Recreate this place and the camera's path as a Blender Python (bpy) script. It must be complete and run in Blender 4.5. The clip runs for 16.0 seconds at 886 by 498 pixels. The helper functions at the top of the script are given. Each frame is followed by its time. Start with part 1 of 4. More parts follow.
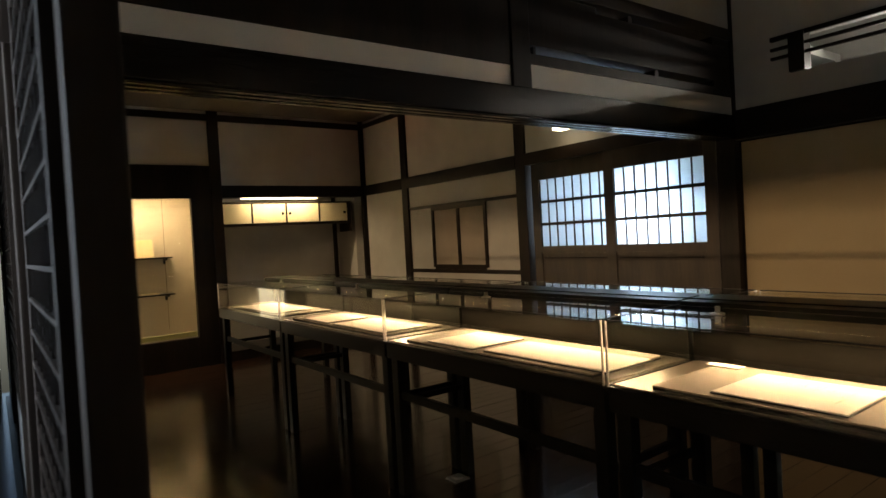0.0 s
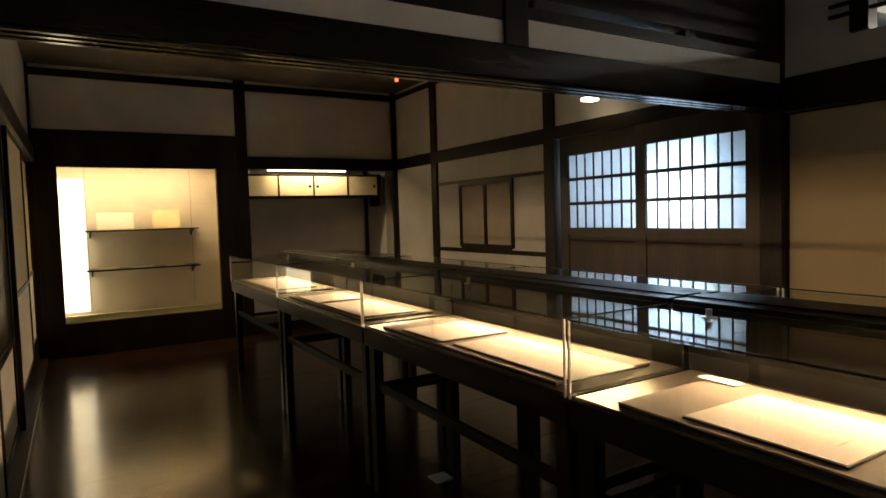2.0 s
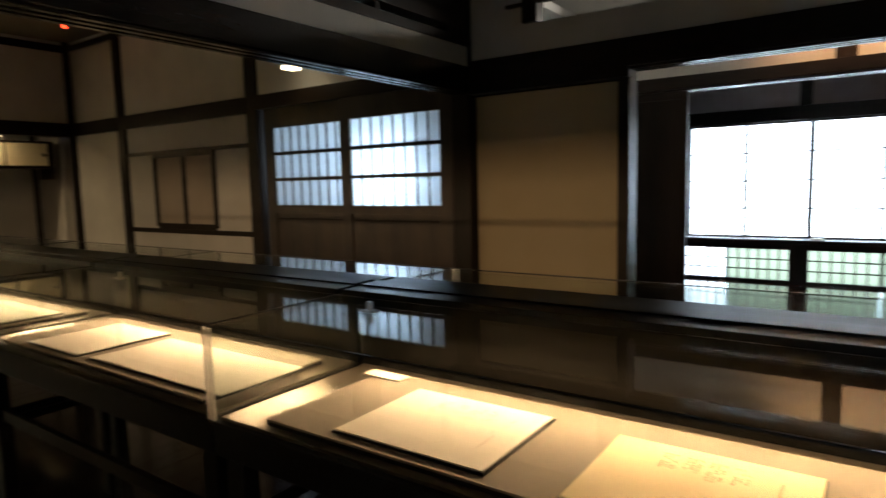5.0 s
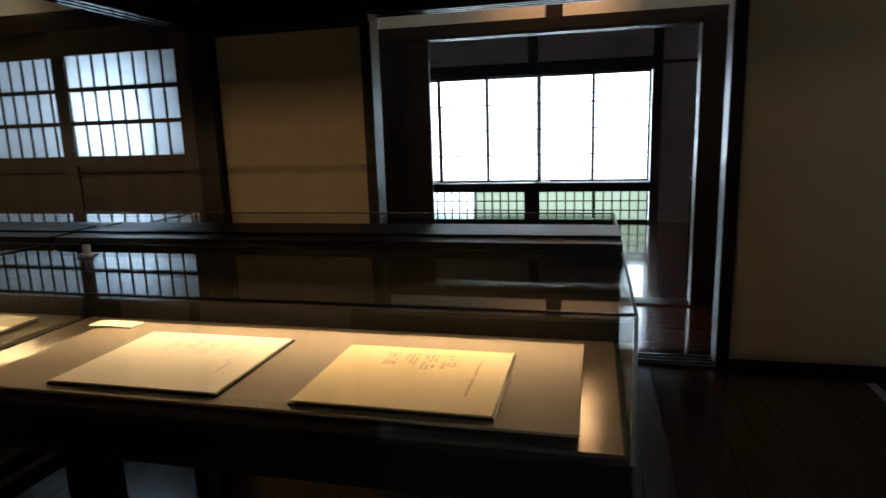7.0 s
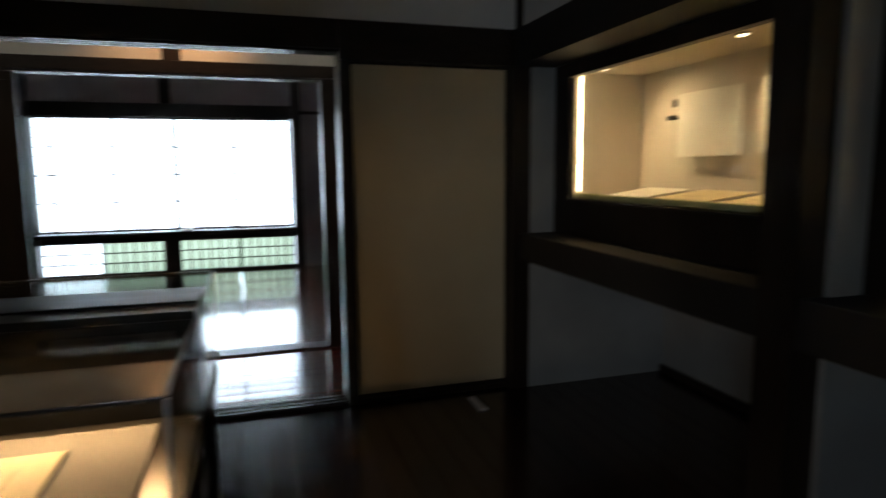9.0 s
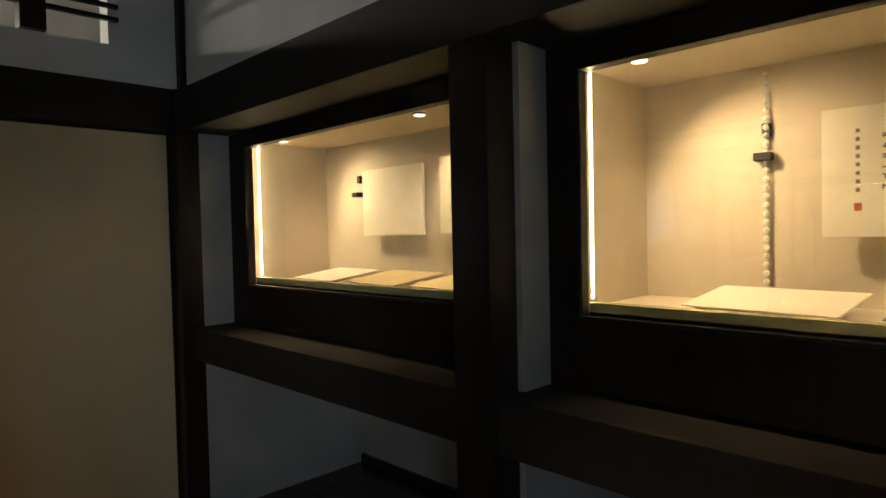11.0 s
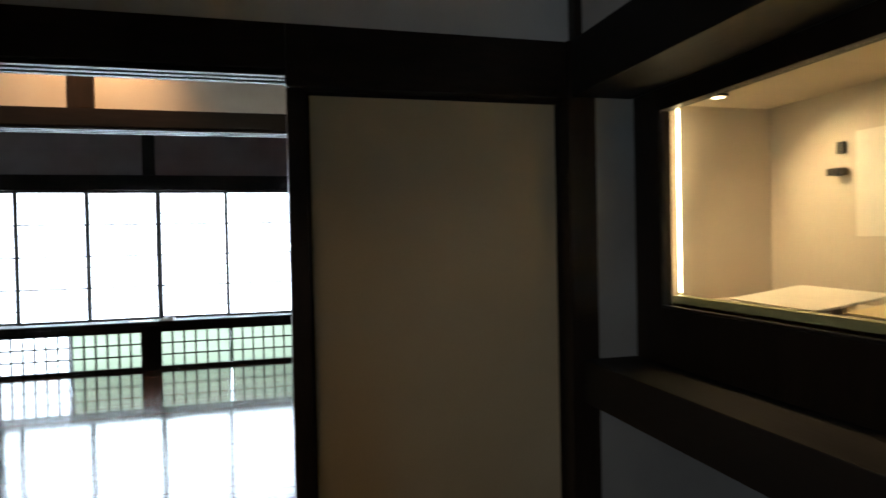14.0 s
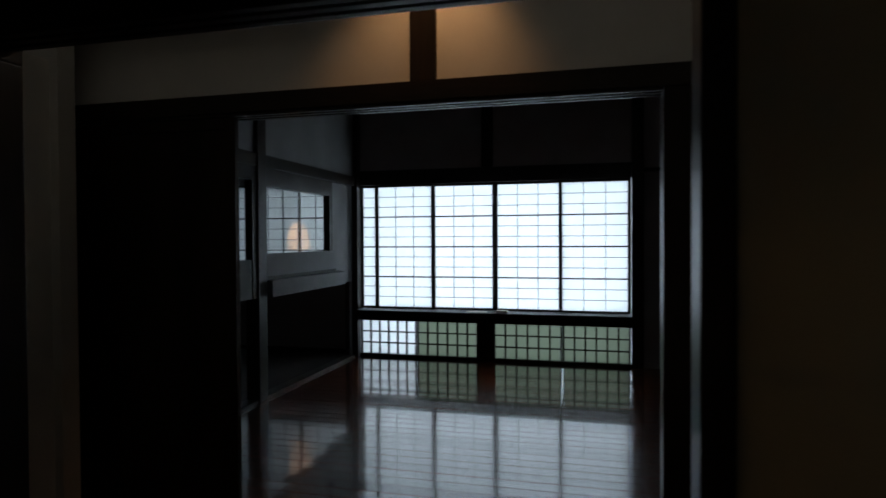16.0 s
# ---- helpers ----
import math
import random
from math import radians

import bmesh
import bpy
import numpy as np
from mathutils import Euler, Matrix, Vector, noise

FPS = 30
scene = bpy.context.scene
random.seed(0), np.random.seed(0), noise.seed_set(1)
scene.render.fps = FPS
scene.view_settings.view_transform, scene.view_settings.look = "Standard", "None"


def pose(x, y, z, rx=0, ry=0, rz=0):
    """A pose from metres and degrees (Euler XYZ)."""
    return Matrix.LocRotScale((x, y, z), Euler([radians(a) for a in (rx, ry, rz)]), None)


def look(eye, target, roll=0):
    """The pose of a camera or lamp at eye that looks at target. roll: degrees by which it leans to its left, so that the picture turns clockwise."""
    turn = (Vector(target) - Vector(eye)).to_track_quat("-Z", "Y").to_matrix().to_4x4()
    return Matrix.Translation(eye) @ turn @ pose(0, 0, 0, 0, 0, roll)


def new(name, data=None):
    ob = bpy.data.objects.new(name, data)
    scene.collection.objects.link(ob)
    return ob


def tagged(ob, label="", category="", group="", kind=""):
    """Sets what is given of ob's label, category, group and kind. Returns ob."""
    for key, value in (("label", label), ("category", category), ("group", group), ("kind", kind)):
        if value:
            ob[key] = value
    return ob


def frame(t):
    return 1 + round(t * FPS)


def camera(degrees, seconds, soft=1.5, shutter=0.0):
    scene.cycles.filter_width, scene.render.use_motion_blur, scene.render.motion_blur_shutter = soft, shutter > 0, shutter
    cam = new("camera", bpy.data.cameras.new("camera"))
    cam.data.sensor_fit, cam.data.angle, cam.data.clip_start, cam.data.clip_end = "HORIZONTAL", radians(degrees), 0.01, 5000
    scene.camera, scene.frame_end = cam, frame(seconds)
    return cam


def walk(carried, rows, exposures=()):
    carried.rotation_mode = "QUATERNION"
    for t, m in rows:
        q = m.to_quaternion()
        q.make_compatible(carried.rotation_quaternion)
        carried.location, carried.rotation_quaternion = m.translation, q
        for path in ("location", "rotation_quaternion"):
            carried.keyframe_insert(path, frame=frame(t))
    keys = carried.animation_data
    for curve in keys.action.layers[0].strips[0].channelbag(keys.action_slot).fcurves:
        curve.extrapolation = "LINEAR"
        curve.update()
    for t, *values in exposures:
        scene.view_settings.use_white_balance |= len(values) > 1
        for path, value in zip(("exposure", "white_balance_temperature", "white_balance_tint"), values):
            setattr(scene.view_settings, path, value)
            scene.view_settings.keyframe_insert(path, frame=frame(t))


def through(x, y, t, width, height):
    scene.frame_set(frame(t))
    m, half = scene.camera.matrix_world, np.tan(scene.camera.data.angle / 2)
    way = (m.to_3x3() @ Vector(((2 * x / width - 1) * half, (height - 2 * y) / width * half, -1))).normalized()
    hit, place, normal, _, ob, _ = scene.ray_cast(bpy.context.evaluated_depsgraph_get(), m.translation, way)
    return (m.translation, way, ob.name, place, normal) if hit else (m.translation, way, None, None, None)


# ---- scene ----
cam = camera(71.4, 16.0, 1.5, 0.5)
PATH = [
    (0, (-0.167, -0.633, 1.407), (1.016, 0.979, 1.367), -3.2),
    (0.5, (-0.033, -0.575, 1.413), (1.158, 1.031, 1.388), -3.3),
    (1, (0.071, -0.566, 1.406), (1.266, 1.036, 1.354), -3.4),
    (1.5, (0.208, -0.563, 1.415), (1.306, 1.109, 1.367), -2.4),
    (2, (0.334, -0.573, 1.397), (1.356, 1.144, 1.29), -1.7),
    (2.5, (0.425, -0.584, 1.408), (1.393, 1.161, 1.283), -2.8),
    (3, (0.493, -0.596, 1.417), (1.438, 1.162, 1.282), -2.5),
    (3.5, (0.552, -0.592, 1.422), (1.518, 1.154, 1.289), -2.3),
    (4, (0.601, -0.577, 1.424), (1.733, 1.065, 1.27), -2.1),
    (4.5, (0.656, -0.544, 1.426), (2.028, 0.9, 1.245), -2.1),
    (5, (0.694, -0.526, 1.414), (2.321, 0.617, 1.2), -1.4),
    (7.5, (0.666, -0.673, 1.347), (2.603, -0.359, 0.961), -2.1),
    (8, (0.68, -0.70, 1.349), (2.641, -0.596, 0.974), -2.2),
    (8.5, (0.693, -0.732, 1.351), (2.657, -0.853, 0.995), -1.9),
    (9, (0.697, -0.821, 1.383), (2.592, -1.408, 1.124), -0.5),
    (9.5, (0.721, -0.934, 1.367), (2.406, -2.002, 1.232), 0.6),
    (10, (0.823, -1.023, 1.4), (2.289, -2.383, 1.35), -0.8),
    (12.5, (1.409, -1.234, 1.466), (2.813, -2.656, 1.404), -1.4),
    (13, (1.615, -1.324, 1.461), (3.299, -2.401, 1.402), -1.3),
    (13.5, (1.807, -1.32, 1.449), (3.668, -2.053, 1.395), -1.4),
    (14, (2.026, -1.276, 1.453), (3.959, -1.788, 1.422), -1.2),
    (14.5, (2.251, -1.232, 1.456), (4.231, -1.516, 1.452), -1.7),
    (15, (2.451, -1.219, 1.456), (4.45, -1.163, 1.449), -1.7),
    (15.5, (2.62, -1.202, 1.449), (4.592, -0.869, 1.456), -0.6),
    (16, (2.804, -1.11, 1.44), (4.74, -0.61, 1.406), -0.3),
]
walk(cam, [(t, look(eye, target, roll)) for t, eye, target, roll in PATH],
     [(0, 0.9), (3.5, 0.6), (5.0, 0.4), (7.5, -0.3), (8, -0.35), (9, 0.1), (10, 0.65), (12.5, 0.6), (13, 0.75), (13.5, 0.8), (14, 0.3), (14.5, -0.4), (15, -1.5), (15.5, -2.2), (16, -2.4)])

# ---- world and lamps ----
world = bpy.data.worlds.new("world")
scene.world = world
world.use_nodes = True
sky = world.node_tree.nodes.new("ShaderNodeTexSky")
sky.sky_type, sky.sun_disc = "NISHITA", False
sky.sun_elevation, sky.sun_rotation = radians(40), radians(200)
world.node_tree.links.new(sky.outputs[0], world.node_tree.nodes["Background"].inputs[0])
world.node_tree.nodes["Background"].inputs[1].default_value = 0.06

COOL, NEUTRAL, WARM, ORANGE = (0.70, 0.84, 1.0), (1.0, 0.93, 0.82), (1.0, 0.70, 0.37), (1.0, 0.50, 0.20)


def area(name, eye, target, w, h, watts, colour, spread=180):
    d = bpy.data.lights.new(name, "AREA")
    d.shape, d.size, d.size_y, d.energy, d.color, d.spread = "RECTANGLE", w, h, watts, colour, radians(spread)
    ob = new(name, d)
    ob.matrix_world = look(eye, target)
    return ob


def spot(name, eye, target, watts, colour, angle, blend=0.6):
    d = bpy.data.lights.new(name, "SPOT")
    d.energy, d.color, d.spot_size, d.spot_blend, d.shadow_soft_size = watts, colour, radians(angle), blend, 0.03
    ob = new(name, d)
    ob.matrix_world = look(eye, target)
    return ob


# daylight behind the paper screens and the glazed doors
area("daylight_garden", (11.0, 0.2, 1.2), (10, 0.2, 1.2), 4.0, 2.7, 620, COOL)
area("daylight_doors", (4.46, 2.40, 1.46), (4, 2.40, 1.46), 0.72, 0.44, 11, COOL)
area("daylight_doors_wide", (4.95, 2.5, 1.62), (4, 2.6, 1.58), 0.9, 0.75, 5, COOL, 140)
area("daylight_doors_side", (4.95, 3.4, 1.62), (4, 3.3, 1.58), 0.8, 0.75, 3, COOL, 140)
area("daylight_corridor", (-1.84, 1.9, 1.7), (0, 1.9, 1.6), 1.9, 1.35, 48, COOL, 100)
# Added cool fill for the front room; the corridor wall has no window here.
area("entrance_fill", (-1.84, -0.6, 1.7), (0, -0.5, 1.9), 1.2, 1.35, 1.8, COOL, 140)
area("daylight_next_room", (11.05, 3.35, 1.4), (10, 3.35, 1.4), 2.0, 1.8, 20, COOL)
spot("next_room_spot", (9.75, 3.1, 2.4), (10.5, 2.96, 1.5), 900, ORANGE, 15, 0.1)
LAMP = (1.0, 0.65, 0.35)
# show-case tubes under the wooden spine
for y in (0.04, 1.555, 3.085, 4.615):
    area("case_tube", (2.055, y, 1.04), (1.80, y, 0.86), 1.35, 0.03, 8.5, LAMP)
    area("case_tube_back", (2.225, y, 1.064), (4.2, y, 1.064), 1.35, 0.013, 2.5, LAMP)
# Hidden fill added for the upper walls, apart from the unlit passage strip lamp.
area("upper_wall_fill", (5.0, -0.4, 2.5), (3.0, -0.4, 2.9), 3.0, 0.05, 13.0, NEUTRAL)
# alcove and wall show-cases
area("alcove_tube_top", (1.0, 7.21, 2.06), (1.0, 7.42, 1.2), 1.4, 0.05, 13, WARM)
area("cabinet_tube", (2.95, 7.03, 2.02), (2.95, 7.15, 1.7), 0.9, 0.03, 4.5, WARM)
for x0 in (2.42, 0.43):
    spot("niche_spot", (x0 + 1.46, -2.78, 1.93), (x0 + 1.1, -3.2, 1.2), 38, WARM, 110, 1.0)
    spot("niche_spot", (x0 + 0.48, -2.84, 1.93), (x0 + 0.5, -3.2, 1.2), 20, WARM, 110, 1.0)
spot("transom_spot", (5.15, -0.42, 2.80), (5.46, -0.36, 2.2), 34, ORANGE, 92, 0.8)
spot("wall_spot", (4.0, 3.17, 2.29), (2.9, 3.6, 0.6), 2.2, NEUTRAL, 110, 0.8)


# ---- materials ----
def nodes_of(name):
    m = bpy.data.materials.new(name)
    m.use_nodes = True
    nt = m.node_tree
    return m, nt, nt.nodes["Principled BSDF"]


def surface(name, a, b, rough=0.5, scale=8.0, stretch=(1, 1, 1), bump=0.1, detail=6.0, metal=0.0, per_piece=0.0, rough_var=0.1, fine=60.0):
    """Two-tone noise at two scales, with uneven gloss and fine relief."""
    m, nt, p = nodes_of(name)
    N, L = nt.nodes.new, nt.links.new
    tc = N("ShaderNodeTexCoord")
    mp = N("ShaderNodeMapping")
    mp.inputs["Scale"].default_value = stretch
    L(tc.outputs["Object"], mp.inputs[0])
    vec = mp.outputs[0]
    if per_piece:
        info = N("ShaderNodeObjectInfo")
        add = N("ShaderNodeVectorMath")
        mul = N("ShaderNodeVectorMath")
        mul.operation = "SCALE"
        mul.inputs[0].default_value = (37, 23, 11)
        L(info.outputs["Random"], mul.inputs["Scale"])
        L(vec, add.inputs[0])
        L(mul.outputs[0], add.inputs[1])
        vec = add.outputs[0]
    n1, n2 = N("ShaderNodeTexNoise"), N("ShaderNodeTexNoise")
    n1.inputs["Scale"].default_value, n1.inputs["Detail"].default_value = scale, detail
    n2.inputs["Scale"].default_value, n2.inputs["Detail"].default_value = fine, 3
    L(vec, n1.inputs["Vector"])
    L(vec, n2.inputs["Vector"])
    mix = N("ShaderNodeMath")
    mix.operation = "MULTIPLY_ADD"
    L(n2.outputs[0], mix.inputs[0])
    mix.inputs[1].default_value = 0.35
    L(n1.outputs[0], mix.inputs[2])
    ramp = N("ShaderNodeValToRGB")
    ramp.color_ramp.elements[0].position, ramp.color_ramp.elements[1].position = 0.42, 0.92
    ramp.color_ramp.elements[0].color, ramp.color_ramp.elements[1].color = (*a, 1), (*b, 1)
    L(mix.outputs[0], ramp.inputs[0])
    col = ramp.outputs[0]
    if per_piece:
        hsv = N("ShaderNodeHueSaturation")
        mr = N("ShaderNodeMapRange")
        mr.inputs[3].default_value, mr.inputs[4].default_value = 1 - per_piece, 1 + per_piece
        L(info.outputs["Random"], mr.inputs[0])
        L(mr.outputs[0], hsv.inputs["Value"])
        L(col, hsv.inputs["Color"])
        col = hsv.outputs[0]
    L(col, p.inputs["Base Color"])
    rr = N("ShaderNodeMapRange")
    rr.inputs[3].default_value, rr.inputs[4].default_value = max(0.02, rough - rough_var), rough + rough_var
    L(n1.outputs[0], rr.inputs[0])
    L(rr.outputs[0], p.inputs["Roughness"])
    p.inputs["Metallic"].default_value = metal
    if bump:
        bp = N("ShaderNodeBump")
        bp.inputs["Strength"].default_value, bp.inputs["Distance"].default_value = bump, 0.01
        L(mix.outputs[0], bp.inputs["Height"])
        L(bp.outputs[0], p.inputs["Normal"])
    return m


def paper_screen(name, colour, through=0.75):
    m, nt, p = nodes_of(name)
    N, L = nt.nodes.new, nt.links.new
    nz = N("ShaderNodeTexNoise")
    nz.inputs["Scale"].default_value, nz.inputs["Detail"].default_value = 14, 6
    tc = N("ShaderNodeTexCoord")
    L(tc.outputs["Object"], nz.inputs["Vector"])
    ramp = N("ShaderNodeValToRGB")
    ramp.color_ramp.elements[0].color = (*[c * 0.9 for c in colour], 1)
    ramp.color_ramp.elements[1].color = (*colour, 1)
    L(nz.outputs[0], ramp.inputs[0])
    tr, df, mx = N("ShaderNodeBsdfTranslucent"), N("ShaderNodeBsdfDiffuse"), N("ShaderNodeMixShader")
    L(ramp.outputs[0], tr.inputs[0])
    L(ramp.outputs[0], df.inputs[0])
    mx.inputs[0].default_value = through
    L(df.outputs[0], mx.inputs[1])
    L(tr.outputs[0], mx.inputs[2])
    L(mx.outputs[0], nt.nodes["Material Output"].inputs[0])
    return m


def clear_glass(name, tint=(0.97, 0.99, 0.98), rough=0.01):
    m, nt, p = nodes_of(name)
    N, L = nt.nodes.new, nt.links.new
    t, g, fr, mx = N("ShaderNodeBsdfTransparent"), N("ShaderNodeBsdfGlossy"), N("ShaderNodeLayerWeight"), N("ShaderNodeMixShader")
    pw, ma = N("ShaderNodeMath"), N("ShaderNodeMath")
    pw.operation, ma.operation = "POWER", "MULTIPLY_ADD"
    pw.inputs[1].default_value, ma.inputs[1].default_value, ma.inputs[2].default_value = 4.0, 0.55, 0.03
    t.inputs[0].default_value = (*tint, 1)
    g.inputs["Roughness"].default_value = rough
    L(fr.outputs["Facing"], pw.inputs[0])
    L(pw.outputs[0], ma.inputs[0])
    L(ma.outputs[0], mx.inputs[0])
    L(t.outputs[0], mx.inputs[1])
    L(g.outputs[0], mx.inputs[2])
    L(mx.outputs[0], nt.nodes["Material Output"].inputs[0])
    return m


def glowing(name, colour, strength):
    m, nt, p = nodes_of(name)
    p.inputs["Base Color"].default_value = (*colour, 1)
    p.inputs["Emission Color"].default_value = (*colour, 1)
    p.inputs["Emission Strength"].default_value = strength
    return m


WOOD = surface("dark_stained_wood", (0.008, 0.006, 0.005), (0.030, 0.020, 0.014), 0.40, 5, (1, 1, 0.12), 0.12)
WOOD_MATT = surface("dull_black_ledge", (0.006, 0.005, 0.004), (0.018, 0.013, 0.010), 0.65, 5, (0.3, 1, 1), 0.15)
BEAM = surface("lacquered_beam", (0.008, 0.006, 0.005), (0.026, 0.018, 0.013), 0.2, 5, (0.15, 1, 1), 0.15)
WOOD_H = surface("dark_stained_beam", (0.008, 0.006, 0.005), (0.030, 0.020, 0.014), 0.34, 5, (0.5, 0.15, 1), 0.12)
CASE_WOOD = surface("black_lacquered_case", (0.006, 0.006, 0.005), (0.018, 0.016, 0.013), 0.35, 7, (1, 0.15, 1), 0.05)
DOOR_WOOD = surface("weathered_door_wood", (0.014, 0.010, 0.007), (0.055, 0.036, 0.022), 0.42, 6, (1, 1, 0.12), 0.2)
FLOOR_X = surface("polished_floor_board", (0.012, 0.006, 0.004), (0.042, 0.020, 0.011), 0.19, 4, (0.12, 1, 1), 0.06, per_piece=0.25, rough_var=0.05)
FLOOR_Y = surface("polished_red_floor_board", (0.055, 0.014, 0.006), (0.15, 0.040, 0.017), 0.2, 4, (1, 0.12, 1), 0.05, per_piece=0.22, rough_var=0.04)
for m in (WOOD, WOOD_H, CASE_WOOD):
    m.node_tree.nodes["Principled BSDF"].inputs["Specular IOR Level"].default_value = 0.2
for m in (FLOOR_Y, FLOOR_X):
    bs = m.node_tree.nodes["Principled BSDF"]
    bs.inputs["Coat Weight"].default_value, bs.inputs["Coat Roughness"].default_value = (1.0, 0.085) if m is FLOOR_Y else (0.3, 0.11)
    bs.inputs["Coat IOR"].default_value = 1.55 if m is FLOOR_Y else 1.5
    bs.inputs["Specular IOR Level"].default_value = 0.3
PLASTER = surface("white_plaster", (0.62, 0.61, 0.58), (0.76, 0.75, 0.71), 0.85, 3, (1, 1, 1), 0.12, fine=180)
SAND = surface("sand_coloured_plaster", (0.42, 0.37, 0.31), (0.52, 0.46, 0.39), 0.85, 3, (1, 1, 1), 0.12, fine=180)
# North wall and its pale boards: the room's dim light is put into this grey.
DIMMED_WALL = surface("plaster_dimmed_in_colour", (0.20, 0.20, 0.20), (0.27, 0.27, 0.27), 0.85, 3, (1, 1, 1), 0.12, fine=180)
# White plaster toned down: the shade of recess and fins sits in the colour.
RECESS_WALL = surface("plaster_with_recess_shade", (0.26, 0.26, 0.25), (0.35, 0.35, 0.33), 0.85, 3, (1, 1, 1), 0.12, fine=180)
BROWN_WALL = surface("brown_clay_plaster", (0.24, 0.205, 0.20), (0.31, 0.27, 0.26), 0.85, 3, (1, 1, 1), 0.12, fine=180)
# Darker copy of BROWN_WALL; the low wall's shade is in the colour.
SHADED_LOW_WALL = surface("brown_plaster_shaded", (0.075, 0.062, 0.058), (0.11, 0.09, 0.085), 0.85, 3, (1, 1, 1), 0.12, fine=180)
FAINT = surface("faded_ink", (0.52, 0.46, 0.37), (0.60, 0.53, 0.43), 0.7, 40, bump=0)
FUSUMA = surface("beige_door_paper", (0.50, 0.41, 0.25), (0.58, 0.48, 0.31), 0.75, 2.5, (1, 1, 1), 0.05, fine=120)
LINEN = surface("cream_lining_cloth", (0.54, 0.47, 0.37), (0.62, 0.55, 0.44), 0.8, 5, (1, 1, 1), 0.05, fine=220)
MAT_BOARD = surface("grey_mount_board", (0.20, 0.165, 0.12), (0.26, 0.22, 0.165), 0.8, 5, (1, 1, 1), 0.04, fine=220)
PAPER = surface("cream_paper", (0.72, 0.66, 0.55), (0.82, 0.77, 0.66), 0.7, 9, (1, 1, 1), 0.03, fine=120)
PAPER_YELLOW = surface("yellowed_paper", (0.66, 0.53, 0.28), (0.78, 0.65, 0.38), 0.7, 9, (1, 1, 1), 0.03, fine=120)
INK = surface("black_ink", (0.14, 0.11, 0.08), (0.22, 0.18, 0.13), 0.7, 40, bump=0)
SEAL = surface("red_seal_ink", (0.45, 0.10, 0.05), (0.55, 0.16, 0.08), 0.7, 40, bump=0)
CABINET_PAPER = surface("cream_cabinet_paper", (0.66, 0.60, 0.40), (0.75, 0.69, 0.48), 0.7, 6, bump=0.03)
BASE_PLATE = surface("brushed_base_plate", (0.19, 0.155, 0.12), (0.27, 0.225, 0.175), 0.3, 9, (1, 0.2, 1), 0.02, metal=0.85, rough_var=0.05)
FADED = surface("faded_brown_ink", (0.34, 0.26, 0.14), (0.44, 0.34, 0.19), 0.7, 40, bump=0)
METAL = surface("dull_steel", (0.45, 0.44, 0.42), (0.6, 0.59, 0.56), 0.35, 20, bump=0, metal=1.0)
BLACK_METAL = surface("black_iron", (0.02, 0.02, 0.02), (0.04, 0.04, 0.04), 0.45, 20, bump=0.05, metal=0.6)
CEILING_BOARD = surface("aged_ceiling_board", (0.16, 0.14, 0.12), (0.26, 0.23, 0.19), 0.7, 4, (1, 0.12, 1), 0.1)
DARK_CEILING = surface("smoked_ceiling_board", (0.02, 0.017, 0.014), (0.05, 0.04, 0.032), 0.6, 4, (1, 0.12, 1), 0.1)
SHOJI = paper_screen("shoji_paper", (0.90, 0.91, 0.90))
FROSTED = paper_screen("frosted_glass", (0.78, 0.84, 0.88), 0.8)
LOWPANE = paper_screen("green_tinted_pane", (0.36, 0.385, 0.32), 0.8)
GLASS = clear_glass("clear_glass")
TUBE = glowing("lit_tube", (1.0, 0.80, 0.50), 6.0)
TUBE_BRIGHT = glowing("bright_tube", (1.0, 0.76, 0.42), 20.0)
DIFFUSER = glowing("lit_diffuser", (1.0, 0.85, 0.60), 1.4)
TUBE_SOFT = glowing("soft_tube", (1.0, 0.80, 0.48), 9.0)
RED_LED = glowing("red_led", (1.0, 0.06, 0.02), 4.0)
GREEN_EDGE = surface("greenish_glass_edge", (0.48, 0.48, 0.22), (0.58, 0.57, 0.30), 0.25, 8, bump=0)
WHITE_PLASTIC = surface("white_plastic", (0.7, 0.7, 0.68), (0.78, 0.78, 0.76), 0.4, 12, bump=0)
GARDEN = surface("garden_hedge", (0.05, 0.12, 0.03), (0.14, 0.26, 0.08), 0.9, 6, bump=0.3)


# ---- builders ----
def box(bm, x0, x1, y0, y1, z0, z1):
    m = Matrix.Translation(((x0 + x1) / 2, (y0 + y1) / 2, (z0 + z1) / 2)) @ Matrix.Diagonal((abs(x1 - x0), abs(y1 - y0), abs(z1 - z0), 1))
    return bmesh.ops.create_cube(bm, size=1, matrix=m)["verts"]


def boxes(*dims, bevel=0.0):
    bm = bmesh.new()
    for d in dims:
        box(bm, *d)
    if bevel:
        bmesh.ops.bevel(bm, geom=bm.edges[:], offset=bevel, segments=2, affect="EDGES", profile=0.7)
    return bm


def rod(p, q, r, seg=10):
    bm = bmesh.new()
    p, q = Vector(p), Vector(q)
    turn = (q - p).to_track_quat("Z", "Y").to_matrix().to_4x4()
    bmesh.ops.create_cone(bm, cap_ends=True, segments=seg, radius1=r, radius2=r, depth=(q - p).length, matrix=Matrix.Translation((p + q) / 2) @ turn)
    return bm


def mesh_of(name, bm, material):
    me = bpy.data.meshes.new(name)
    bm.to_mesh(me)
    bm.free()
    me.materials.append(material)
    return me


def part(name, bm, material, parent, label=""):
    ob = new(name, mesh_of(name, bm, material))
    ob.parent = parent
    if label:
        tagged(ob, label)
    return ob


def solid(name, bm, material, label, category, kind="", group=""):
    return tagged(new(name, mesh_of(name, bm, material)), label, category, group, kind)


def thing(name, label, category, group="", kind=""):
    return tagged(new(name), label, category, group, kind)


